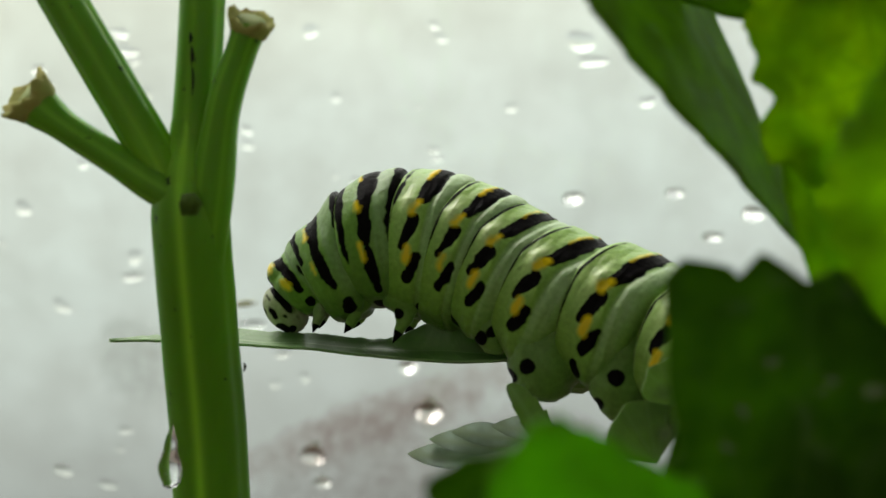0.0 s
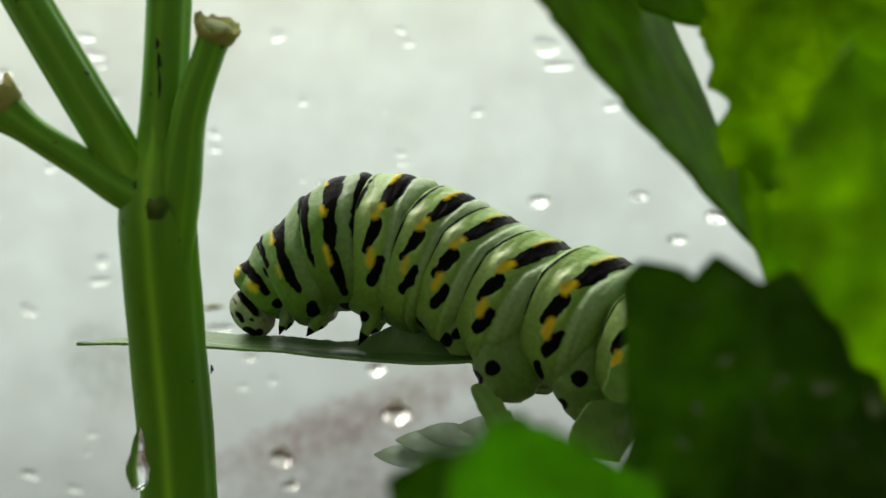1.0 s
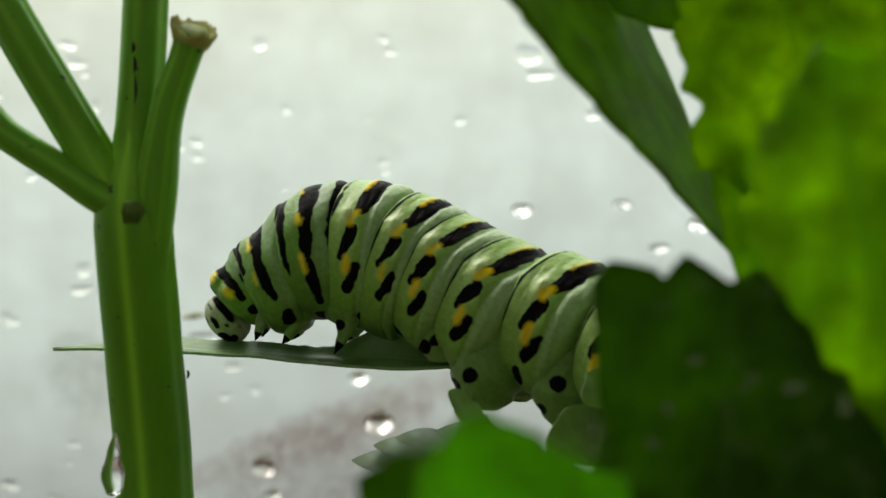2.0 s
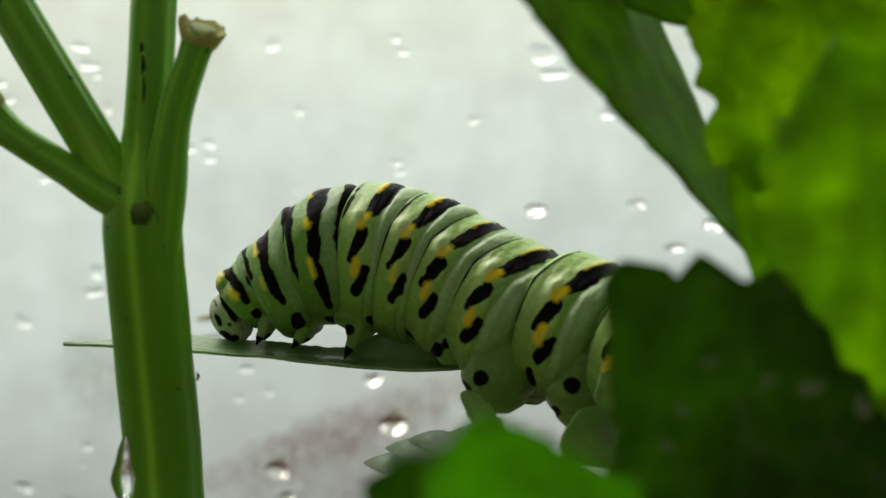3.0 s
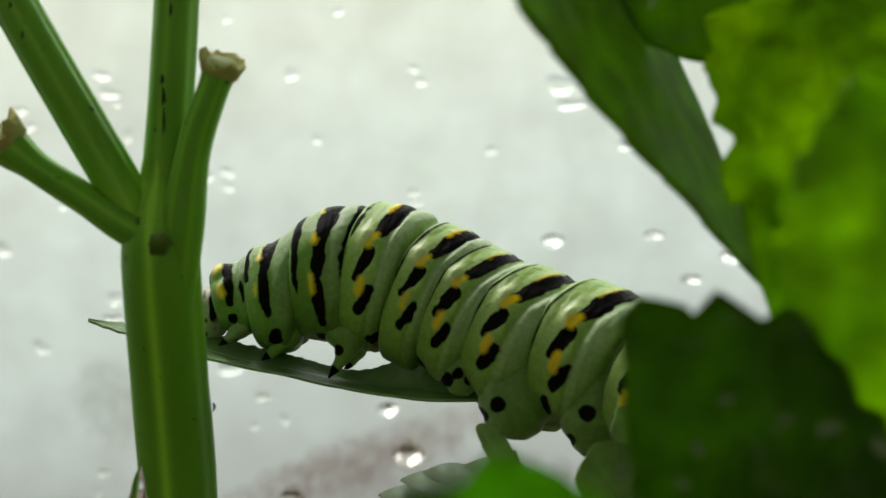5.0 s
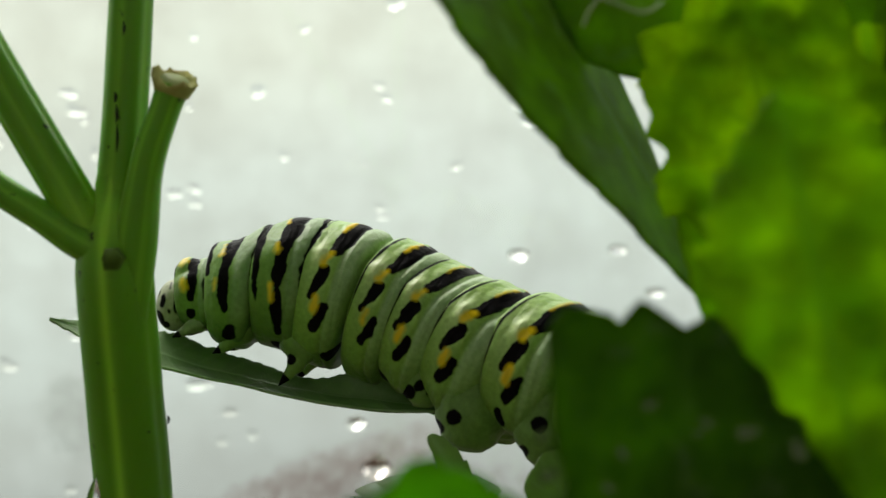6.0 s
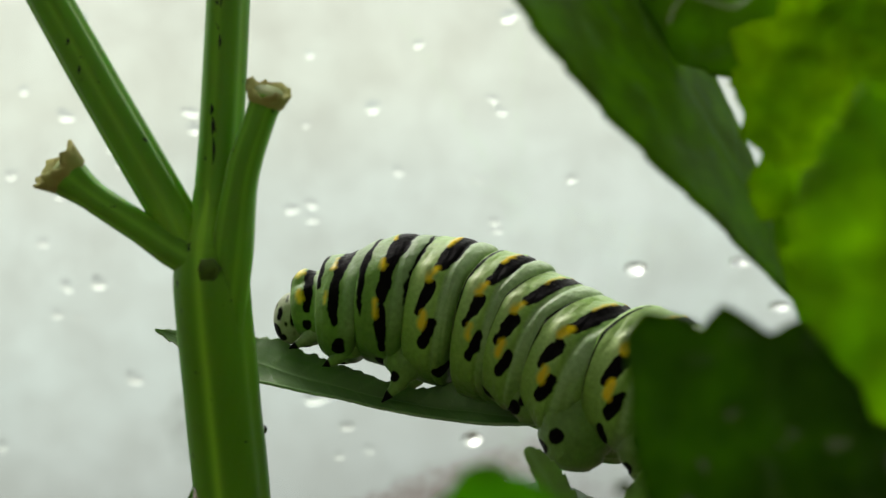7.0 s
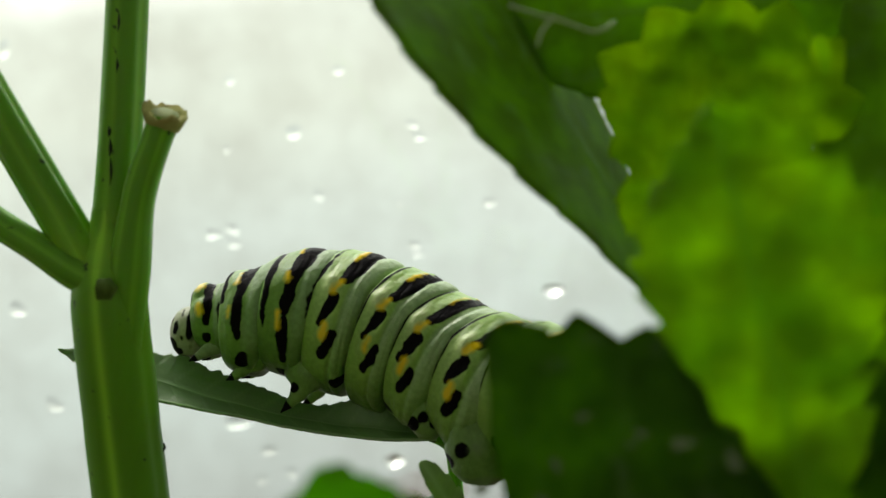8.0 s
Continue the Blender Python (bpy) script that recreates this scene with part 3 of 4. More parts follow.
# ---- near leaves ----
def near_leaves():
    leaf("green toothed parsley leaf darkened as in deep shade", [(13, 52, SILL + 8), (13.4, 51, -40), (11.6, 49.6, -14.5)], [1.0, 0.9, 0.5], [
        (((11.6, 49.6, -14.5), (10.66, 48.4, -1.0), (-0.1, -1, 0.1)), dict(spread=(42, -78), cut=(-58, 9.5), mat=LEAF_SHADED, teeth=10, tooth=0.1, skew=0.5, seed=4, lean=-0.02, soft=0.12, clip=4.4)),
        (((14.6, 51.4, -22), (13.2, 50.9, -4.9), (0.1, -1, 0.1)), dict(left=3.9, right=6.5, mat=LEAF_SHADED, teeth=9, tooth=0.14, belly=0.62, blunt=0.3, seed=8)),
        (((16, 50.8, -24), (17.5, 52.4, -6), (0.3, -1, 0.1)), dict(left=6, right=6, mat=LEAF_SHADED, teeth=7, tooth=0.16, belly=0.5, blunt=0.5, seed=9))])
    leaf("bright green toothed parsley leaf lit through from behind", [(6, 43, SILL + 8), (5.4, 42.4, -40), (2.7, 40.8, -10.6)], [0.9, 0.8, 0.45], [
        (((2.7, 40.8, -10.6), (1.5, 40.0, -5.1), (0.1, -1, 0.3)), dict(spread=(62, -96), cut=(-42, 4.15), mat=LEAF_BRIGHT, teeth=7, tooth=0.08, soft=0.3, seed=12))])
    leaf("shaded green parsley leaf with a blunt straight side", [(3, 46, SILL + 8), (2.2, 45.4, -40), (-0.1, 44.2, -12.4)], [0.9, 0.8, 0.45], [
        (((-0.1, 44.2, -12.4), (-0.35, 43.8, -7.15), (0.15, -1, 0.2)), dict(spread=(52, -44), mat=LEAF_SHADED, teeth=6, tooth=0.05, seed=14, soft=0.1, clip=2.75))])
    leaf("long dark green parsley leaf with faintly toothed edge", [(23, 68, SILL + 8), (22.8, 67.4, -40), (21, 66.4, -13), (18.6, 66, -2.42)], [1.0, 0.9, 0.7, 0.4], [
        (((18.6, 66.0, -2.42), (0.0, 65.9, 30.2), (9.55, -6.42, 5.46)), dict(left=13.4, right=6.4, mat=LEAF, teeth=15, tooth=0.05, belly=0.58, blunt=1.0, seed=21, wave=0.2, cup=0.0)),
        (((18.6, 62.6, -5.5), (14.7, 62.5, 6.2), (0.25, -1, 0.1)), dict(left=1.5, right=3.0, mat=LEAF_OLIVE, teeth=5, tooth=0.05, belly=0.5, blunt=0.6, seed=22))])
    leaf("lime green parsley leaf brightened as if lit from behind", [(22, 52, SILL + 8), (22.0, 50.4, -40), (20.6, 49.4, -14)], [1.0, 0.9, 0.6], [
        (((20.6, 49.4, -13.5), (16.0, 49.2, 8.8), (-0.1, -1, 0.15)), dict(left=4.9, right=6.2, crumple=1.1, mat=LEAF_OLIVE, teeth=15, tooth=0.2, belly=0.66, blunt=0.85, seed=33, wave=0.8, lobes=0.04, nu=200))])
    leaf("lobed lime green parsley leaf with bright notched tips", [(26, 66, SILL + 8), (25, 64, -40), (20, 61.4, -4), (18.94, 61.6, 8.54)], [0.9, 0.8, 0.6, 0.4], [
        (((18.94, 61.6, 8.54), (17.72, 61.6, 16.96), (-0.1, -1, 0.2)), dict(spread=(152, -96), clip=6.1, mat=LEAF_LIME, teeth=10, tooth=0.2, skew=-0.06, cup=0.12, soft=0.2, seed=35, crumple=0.4)),
        (((23.24, 58.5, 11.63), (22.75, 58.0, 13.59), (0, -1, 0.2)), dict(left=0.55, right=0.5, mat=LEAF_LIME, teeth=3, tooth=0.1, belly=0.6, blunt=0.5, seed=36, nu=40, nv=6))])
    leaf("mid green parsley leaf behind the lime one", [(30, 64, SILL + 8), (29, 63, -40), (27, 62, -6)], [1.0, 0.9, 0.6], [
        (((33, 67, 18.5), (7, 67, 17), (0, -1, 0.1)), dict(left=5.7, right=7, mat=LEAF, teeth=11, tooth=0.05, belly=0.6, blunt=0.5, seed=41, wave=0.5)),
        (((31, 64, -40), (31, 63, 24), (0, -1, 0.2)), dict(left=9, right=9, mat=LEAF, teeth=11, tooth=0.15, belly=0.55, blunt=0.5, seed=43, wave=0.5)),
        # two leaflets that also keep light off the dark leaf in front
        (((15, 60, -40), (14, 57, -4.5), (0, -1, 0.2)), dict(left=9, right=9, mat=LEAF_SHADED, teeth=11, tooth=0.15, belly=0.55, blunt=0.4, seed=44, wave=0.5)),
        (((23, 60, -40), (21, 57, -1), (0, -1, 0.2)), dict(left=8, right=8, mat=LEAF_SHADED, teeth=11, tooth=0.15, belly=0.55, blunt=0.4, seed=45, wave=0.5))])
    thin = [((7.6, 58, 15.5), (10.2, 58, 14.65), (11.9, 58, 14.05), (12.9, 58.2, 14.6)), ((9.0, 58.2, 13.4), (9.3, 58.1, 14.2), (9.9, 58, 14.9))]
    root = tagged(new("leaf_tendril"), "thin pale green leaf tendril between the leaves", "stalk")
    root.matrix_basis = at(*thin[0][0])
    off = Matrix.Translation(-Vector(thin[0][0]) * MM)
    for line in thin:
        tube_part("stalk", TENDRIL, root, line, [0.09] * len(line), "", off, sides=10)
    leaf("pale toothed parsley leaf spread under the caterpillar", [(9, 90, SILL + 8), (8.6, 90, -45), (7, 89, -19), (5.5, 88, -14.6)], [0.9, 0.8, 0.6, 0.45], [
        (((6.5, 88.4, -14.2), (-4.2, 87.6, -15.2), (0, -1, 0.45)), dict(left=1.1, right=1.7, mat=LEAF_PALE, teeth=7, tooth=0.2, belly=0.5, blunt=0.5, seed=51, thick=0.18, cup=0.25)),
        *[(((px + 5.8, y + 0.9, pz - 0.8), (px, y, pz), (0.05, -1, 0.35)), dict(left=0.8, right=1.0, mat=LEAF_PALE, teeth=2, tooth=0.1, belly=0.55, blunt=0.8, seed=60 + k, thick=0.1, cup=0.1, nu=60, nv=8, vein_strength=0.3)) for k, (px, y, pz) in enumerate(((-5.75, 86.9, -15.0), (-4.2, 86.5, -13.9), (-2.6, 86.1, -13.3), (0.2, 85.7, -12.8)))],
        (((4.6, 82, -14.6), (1.2, 81, -9.3), (0.3, -1, 0.3)), dict(left=0.8, right=1.3, mat=LEAF_FOOT, teeth=5, tooth=0.2, belly=0.4, blunt=0.4, seed=52, thick=0.18)),
        (((10.8, 79.4, -14.19), (7.96, 79.0, -10.87), (0.1, -0.9, 0.4)), dict(spread=(38, -78), mat=LEAF_FOOT, teeth=3, tooth=0.10, soft=0.14, seed=53, thick=0.16, cup=0.15)),
        (((12.46, 78.4, -10.51), (9.9, 78.0, -7.95), (0.1, -0.9, 0.4)), dict(spread=(34, -44), mat=LEAF_FOOT, teeth=3, tooth=0.10, soft=0.12, seed=54, thick=0.16, cup=0.15))])


near_leaves()

# ---- the leaf that the caterpillar walks on ----
PERCH = (1.8, 90.2, -8.15)
perch = new("parsley_leaf")
perch.matrix_basis = at(*PERCH)
tagged(perch, "narrow green parsley leaflet bending under the caterpillar", "leaf")
SLICES = 24
PERCH_CUTS = [k / SLICES for k in range(SLICES + 1)]
PERCH_LENGTH = 30.0


def perch_slices():
    """The blade of the perch in stiff slices of one surface, each with its own origin at its inner end. +y is the near margin, which hangs; the far one rises in a hump."""
    per, cols, made = 6, 31, []
    for k in range(SLICES):
        verts, vein = [], []
        for i in range(per + 2):
            u = min(1.0, (k + i / per) / SLICES)
            for j in range(cols):
                v = -1 + 2 * j / (cols - 1)
                saw = (u * 26 + (0.4 if v > 0 else 0)) % 1.0
                tooth = 0.5 * saw * max(0.0, min(1.0, (u - 0.78) / 0.06)) if u < 0.99 else 0
                if v > 0:
                    w = float(np.interp(u, (0, 0.05, 0.2, 0.45, 0.7, 0.85, 0.94, 1), (0.4, 0.9, 1.15, 1.3, 1.85, 1.35, 0.75, 0.05)))
                else:
                    w = float(np.interp(u, (0, 0.05, 0.2, 0.35, 0.7, 0.85, 0.94, 1), (0.5, 1.8, 2.0, 1.7, 2.75, 1.7, 0.75, 0.05)))
                    w += 0.3 * noise.noise(Vector((u * 62, 1.3, 0))) * min(1, u * 8, (1 - u) * 8)
                w = max(w - tooth * w * 0.7, 0.03)
                hump = math.exp(-((u - 0.165) / 0.085) ** 2)
                y = v * w * (1 - 0.35 * hump * abs(v))
                z = 0.10 * abs(y) + 0.14 * noise.noise(Vector((u * 9, v * 1.2, 4)))
                if v < 0:
                    z += hump * 2.3 * (-v) ** 1.3 * (1 + 0.12 * noise.noise(Vector((u * 90, 0, 7))))
                else:
                    z -= math.exp(-((u - 0.14) / 0.2) ** 2) * 0.45 * v ** 1.4
                verts.append(((u - k / SLICES) * PERCH_LENGTH, y, z))
                side = (u * 13 + abs(v) * 0.6) % 1.0
                vein.append(max(0.3 * max(0, 1 - min(side, 1 - side) * 10), 1.0 if v > 0.9 else 0.0, 0.8 * max(0, 1 - abs(v) / 0.1)))
        m = len(verts)
        verts += [(x, y, z - 0.2) for x, y, z in verts]
        top = grid_faces(per + 2, cols, False)
        faces = [(d, e, f, g) for g, f, e, d in top] + [(g + m, f + m, e + m, d + m) for g, f, e, d in top]
        for i in range(per + 1):
            for j in (0, cols - 1):
                g, f = i * cols + j, (i + 1) * cols + j
                faces.append((g, f, f + m, g + m) if j else (g + m, f + m, f, g))
        made.append(piece("blade", mesh_of("blade", verts, faces, LEAF_PERCH, True, {"vein": vein + vein}), perch))
    return made


perch_blades = perch_slices()
tube_part("leaf_stalk", STEM, perch, [(-0.8, 0, -0.1), (0.6, 1.4, -0.9), (1.0, 3.0, -2.4), (1.3, 4, -8), (1.6, 4, -30), (2, 4, -61)], [0.4, 0.45, 0.5, 0.55, 0.8, 0.9],
          sides=16, ridges=4, depth=0.08)

# ---- caterpillar ----
def blob(a, b, a0, b0, ra, rb, slant=0.0):
    """Signed distance to a rounded, slightly squarish spot, slanted by a / b."""
    p, q = abs(a - a0 + slant * (b - b0)) / ra, abs(b - b0) / rb
    return ((p ** 2.6 + q ** 2.6) ** (1 / 2.6) - 1) * min(ra, rb)


def bar(a, b, a0, b0, b1, ra):
    """A band along b, of half width ra, with round ends."""
    d = max(b0 - b, 0, b - b1)
    return math.hypot(a - a0, d) - ra * (0.55 + 0.45 * min(1, max(0, (b - b0) / (b1 - b0 + 0.01))))


def stroke(a, b, radius, points):
    """Signed distance to a tapered brush stroke through points of (degrees from the back, along, half width)."""
    best = 9.0
    for (t0, a0, r0), (t1, a1, r1) in zip(points, points[1:]):
        b0, b1 = radians(t0) * radius, radians(t1) * radius
        da, db = a1 - a0, b1 - b0
        u = min(1, max(0, ((a - a0) * da + (b - b0) * db) / (da * da + db * db)))
        best = min(best, math.hypot(a - a0 - u * da, b - b0 - u * db) - r0 - u * (r1 - r0))
    return best


def ring_marks(k, shift=0.0, low=()):
    """The zigzag of a belly ring: black bar over the back, yellow, black, yellow, black down its side; k: size of the marks."""
    yellow = [[(8, -0.38 * k, 0.24 * k), (20, -0.45 * k, 0.27 * k), (31, -0.42 * k, 0.17 * k)], [(57, -0.12 * k, 0.42 * k), (64, -0.42 * k, 0.44 * k)], [(91 + shift, -0.3 * k, 0.42 * k), (100 + shift, -0.34 * k, 0.44 * k)]]
    black = [[(0, 0.26 * k, 0.45 * k), (16, 0.22 * k, 0.6 * k), (40, 0.16 * k, 0.68 * k), (53, 0.05 * k, 0.5 * k)], [(71, -0.16 * k, 0.5 * k), (79, -0.4 * k, 0.52 * k), (91 + shift, -0.75 * k, 0.3 * k)],
             [(97 + shift, 0.42 * k, 0.34 * k), (105 + shift, 0.25 * k, 0.46 * k), (112 + shift, -0.06 * k, 0.42 * k)]]
    return yellow, black + [list(m) for m in low]


# name: radius, yellow strokes and black strokes, each through (degrees from the back, along, half width), and the black fold behind the ring (degrees from, to, half width)
SEGMENTS = {
    "T1": (2.7, [[(4, -0.95, 0.42), (24, -1.0, 0.45)], [(60, -0.75, 0.4), (72, -0.62, 0.4)]], [[(0, -0.1, 0.36), (45, -0.05, 0.42), (86, -0.1, 0.25)], [(0, -1.6, 0.2), (40, -1.6, 0.15)], [(60, 0.95, 0.18), (86, 0.97, 0.1)], [(110, -0.05, 0.32), (120, -0.05, 0.3)]], (0, 82, 0.26)),
    "T2": (4.2, [[(26, -0.42, 0.2), (42, -0.38, 0.34)], [(70, -0.52, 0.3), (80, -0.5, 0.34)]],
           [[(0, 0.35, 0.5), (30, 0.28, 0.62), (60, 0.1, 0.42), (80, 0.05, 0.45), (101, 0.42, 0.28)], [(0, -1.5, 0.24), (36, -1.4, 0.24), (62, -1.3, 0.16)], [(122, 0.75, 0.45), (130, 0.7, 0.5)]], (0, 60, 0.55)),
    "T3": (4.72, [[(10, -0.62, 0.14), (26, -0.42, 0.22)], [(54, -0.42, 0.36), (59, -0.3, 0.44)], [(90, -0.4, 0.34), (101, -0.3, 0.3)]],
           [[(0, 0.3, 0.62), (35, 0.24, 0.74), (52, 0.1, 0.6), (62, 0.06, 0.48), (80, 0.05, 0.5), (89, 0.05, 0.32)], [(93, 0.12, 0.28), (110, 0.22, 0.46), (128, 0.36, 0.24)], [(10, -2.05, 0.3), (50, -1.95, 0.34), (86, -1.72, 0.28), (105, -1.42, 0.1)], [(0, 2.4, 0.34), (30, 2.25, 0.28), (49, 2.1, 0.26), (73, 1.75, 0.2), (90, 1.66, 0.08)], [(148, 0.2, 0.5), (154, 0.2, 0.5)]], None),
    "A1": (5.15, *ring_marks(0.98, 1, [[(0, -1.95, 0.16), (45, -1.98, 0.15), (75, -2.0, 0.06)], [(136, 1.0, 0.46), (141, 1.35, 0.4)]]), None),
    "A2": (5.15, *ring_marks(0.94, -1), None),
    "A3": (5.05, *ring_marks(0.96, 0, [[(137, -1.45, 0.42), (140, -0.6, 0.46)]]), None),
    "A4": (5.05, *ring_marks(1.06, 0), None),
    "A5": (4.95, *ring_marks(1.12, 0, [[(126, -0.42, 0.4), (132, -0.1, 0.46)]]), None),
    "A6": (4.85, *ring_marks(1.08, 0), None),
    "A7": (4.6, *ring_marks(1.0, 0), None),
    "A8": (4.2, *ring_marks(1.5, 0), None),
    "A9": (3.5, *ring_marks(1.5, 0), None),
    "A10": (2.7, *ring_marks(0.7, 0), None),
}
PROLEG = ("A3", "A4", "A5", "A6")
LEGGED = ("T1", "T2", "T3")


SHEAR = dict(T1=0.0, T2=0.1, T3=0.3, A1=0.8, A2=1.2)
DEEP = dict(T1=0.8, T2=0.92, T3=1.08, A1=1.15, A2=1.18)
REAR_UP = dict(T1=0.05, T2=1.4, T3=0.1)
FRONT_UP = dict(T2=0.35, T3=-0.75)
CREST = dict(T1=0.45, T2=0.3, T3=0.5, A1=0.38, A2=0.15)
EXTENT = dict(T1=(1.5, 1.55), T2=(1.5, 2.45), T3=(2.3, 2.25), A1=(2.25, 1.95), A2=(1.95, 1.85), A3=(1.9, 2.35), A4=(2.4, 2.85), A5=(2.85, 2.7), A6=(2.6, 2.4), A7=(2.3, 2.2), A8=(2.1, 1.9), A9=(1.8, 1.6), A10=(1.5, 1.5))


def bell(x, x0, w):
    return math.exp(-((x - x0) / w) ** 2)


def segment_mesh(name, seed):
    """One ring of the body: a plump marked front lobe, a smooth grey-green rear lobe with fine folds, its back swept to the rear; the rear rim overhangs the next ring."""
    radius, yellow, black, fold = SEGMENTS[name]
    front, rear = EXTENT[name]
    order = list(SEGMENTS)
    k = order.index(name)
    before = (SEGMENTS[order[k - 1]][0] + radius) / 2 if k else radius * 0.82
    after = (SEGMENTS[order[k + 1]][0] + radius) / 2 if k + 1 < len(order) else radius * 0.4
    sides, rings = 220, 60
    shear = SHEAR.get(name, 1.4)
    belly = name[0] == "A"
    verts, att = [], {"black": [], "yellow": [], "ring": [], "side": [], "wart_light": []}
    for i in range(rings + 1):
        s = -1 + 2 * i / rings
        for j in range(sides):
            deg = 360 * j / sides
            th = deg if deg <= 180 else 360 - deg
            ang = radians(deg)
            wide = 1 + 0.13 * math.cos(ang)
            a0_ = s * (rear if s > 0 else front)
            a, b = a0_ * wide, radians(th) * radius
            wob = 0.16 * noise.noise(Vector((a * 1.3, b * 1.1 * (1 if deg <= 180 else -1), seed * 3.1))) + 0.10 * noise.noise(Vector((a * 3.4, b * 3.1, seed * 1.7)))
            black_d = min(stroke(a, b, radius, m) for m in black)
            yellow_d = min(stroke(a, b, radius, m) for m in yellow)
            if fold:
                black_d = min(black_d, bar(a0_, b, rear * 0.97, radians(fold[0]) * radius, radians(fold[1]) * radius, fold[2]))
            size = radius + (after - radius) * max(0, s) ** 1.25 + (before - radius) * max(0, -s) ** 1.25
            low_end = 0.0 if th < 100 else 0.14 * min(1, (th - 100) / 30)
            side_on = min(1, max(0, (th - 25) / 40))
            r = 1.02 - (0.09 + 0.20 * side_on + low_end) * abs(s) ** (8 - 2.5 * side_on) if s > 0 else 1.02 - (0.08 + 0.10 * side_on + low_end) * abs(s) ** 14
            # the crease between the two lobes, then finer folds on the rear lobe
            flank = min(1, max(0, (th - 40) / 30))
            groove = (0.024 if belly else 0.016) * bell(s, 0.34 + 0.05 * math.sin(th * 0.05 + seed), 0.09)
            if belly:
                groove += flank * (0.011 + 0.009 * noise.noise(Vector((th * 0.03, seed, 1)))) * bell(s, 0.64 + 0.0012 * (th - 90), 0.045) + flank * (0.007 + 0.009 * noise.noise(Vector((th * 0.04, seed, 5)))) * bell(s, 0.8 + 0.002 * (th - 90), 0.03)
            r -= groove
            r += (0.13 if name == "T1" and s < 0 else 0.024) * math.exp(-(max(yellow_d + 0.3, 0) / 0.5) ** 2) * (s < 0.4)
            bump_up = bell(th, 56, 8) * bell(a, -0.95, 0.42) if belly else 0.0
            r += 0.055 * bump_up + (0.02 * bell(th, 78, 9) * bell(a, 0.35, 0.3) if belly else 0.0)
            r += 0.010 * noise.noise(Vector((a * 0.9, b * 0.5, seed))) * (1 - abs(s)) + 0.004 * noise.noise(Vector((a * 2.5, b * 1.2, seed + 9)))
            low = bell(th, 128, 13)
            r += 0.045 * low * (1 - s * s) - 0.06 * max(0, (th - 135) / 45)
            if name in PROLEG:
                r += 0.11 * bell(th, 138, 20) * bell(s, 0.35, 0.55)
            if i in (0, rings):
                r *= 0.86
            crest = max(0, math.cos(ang)) ** 1.5
            to = abs(s) ** 1.5 / 2
            mate = order[min(max(k + (1 if s > 0 else -1), 0), len(order) - 1)]
            size += crest * (CREST.get(name, 0) * (1 - to) + CREST.get(mate, 0) * to + REAR_UP.get(name, 0) * max(0, s) ** 1.2 + FRONT_UP.get(name, 0) * max(0, -s) ** 1.2)
            deep = DEEP.get(name, 1.08) if th > 90 else 1.0
            swept = (shear * (1 - to) + SHEAR.get(mate, 1.4) * to) * max(0.0, 1.06 - math.hypot(th / 56, 0.3))
            verts.append((a + swept, -math.sin(ang) * r * size, math.cos(ang) * r * size * deep))
            # front fold line in black: part pigment, part crease shade put into the colour
            rim_d = stroke(a, b, radius, [(6, -0.9 * front, 0.08), (45, -0.88 * front, 0.14), (85, -0.86 * front, 0.09), (114, -0.82 * front, 0.02)]) if name[0] == "A" and name != "A1" else 9.0
            att["black"].append(min(black_d + wob, rim_d + 0.3 * wob))
            att["yellow"].append(yellow_d + 0.08 + 1.1 * wob)
            att["ring"].append(min(1, max(0, (s - 0.22) / 0.16)) * (1 if th < 62 else max(0.12, 1 - (th - 62) / 90)) * (1 - 0.8 * max(0, (s - 0.75) / 0.25)))
            # painted highlight on each bump, plus a lightened upper flank on belly rings
            att["wart_light"].append(min(1, 1.1 * bump_up + 0.42 * bell(th, 62, 36) * bell(s, -0.4, 0.5) * belly))
            # underside shade is put into the colour; T rings are darker all round
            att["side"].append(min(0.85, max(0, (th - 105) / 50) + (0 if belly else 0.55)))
    faces = grid_faces(rings + 1, sides, True)
    n = len(verts)
    verts += [(-front * 0.95, 0, 0), (rear * 0.95, 0, 0)]
    for key in att:
        att[key] += [9.0 if key in ("black", "yellow") else 0.0] * 2
    last = rings * sides
    faces += [(n, j, (j + 1) % sides) for j in range(sides)] + [(n + 1, last + (j + 1) % sides, last + j) for j in range(sides)]
    return mesh_of("body_segment", verts, [f[::-1] for f in faces], SKIN, True, att)


# the legs in their ring's space: line, radii, black spots (x, y, z, radius), bumps (x, y, z, radius, height)
LEGS = {
    "T1": ([(0.6, -0.8, -0.8), (0.3, -1.6, -1.5), (-0.3, -2.0, -2.0), (-0.9, -2.0, -2.35), (-1.6, -1.9, -2.7)], [1.15, 0.85, 0.5, 0.34, 0.06], [(-1.5, -1.9, -2.7, 0.62), (0.5, -2.4, -1.1, 0.36)]),
    "T2": ([(1.2, -0.9, -1.2), (1.1, -1.9, -2.3), (0.6, -2.3, -3.1), (0.1, -2.3, -3.6), (-0.7, -2.2, -4.1)], [1.75, 1.3, 0.6, 0.42, 0.06], [(-0.6, -2.2, -4.1, 0.66), (0.9, -3.2, -2.4, 0.42)]),
    "T3": ([(1.6, -1.0, -2.6), (1.9, -2.2, -4.4), (1.8, -2.7, -5.6), (1.4, -2.8, -6.4), (0.7, -2.7, -7.4)], [2.3, 1.6, 0.72, 0.42, 0.06], [(0.7, -2.7, -7.3, 0.95), (1.5, -4.0, -5.3, 0.42)]),
}
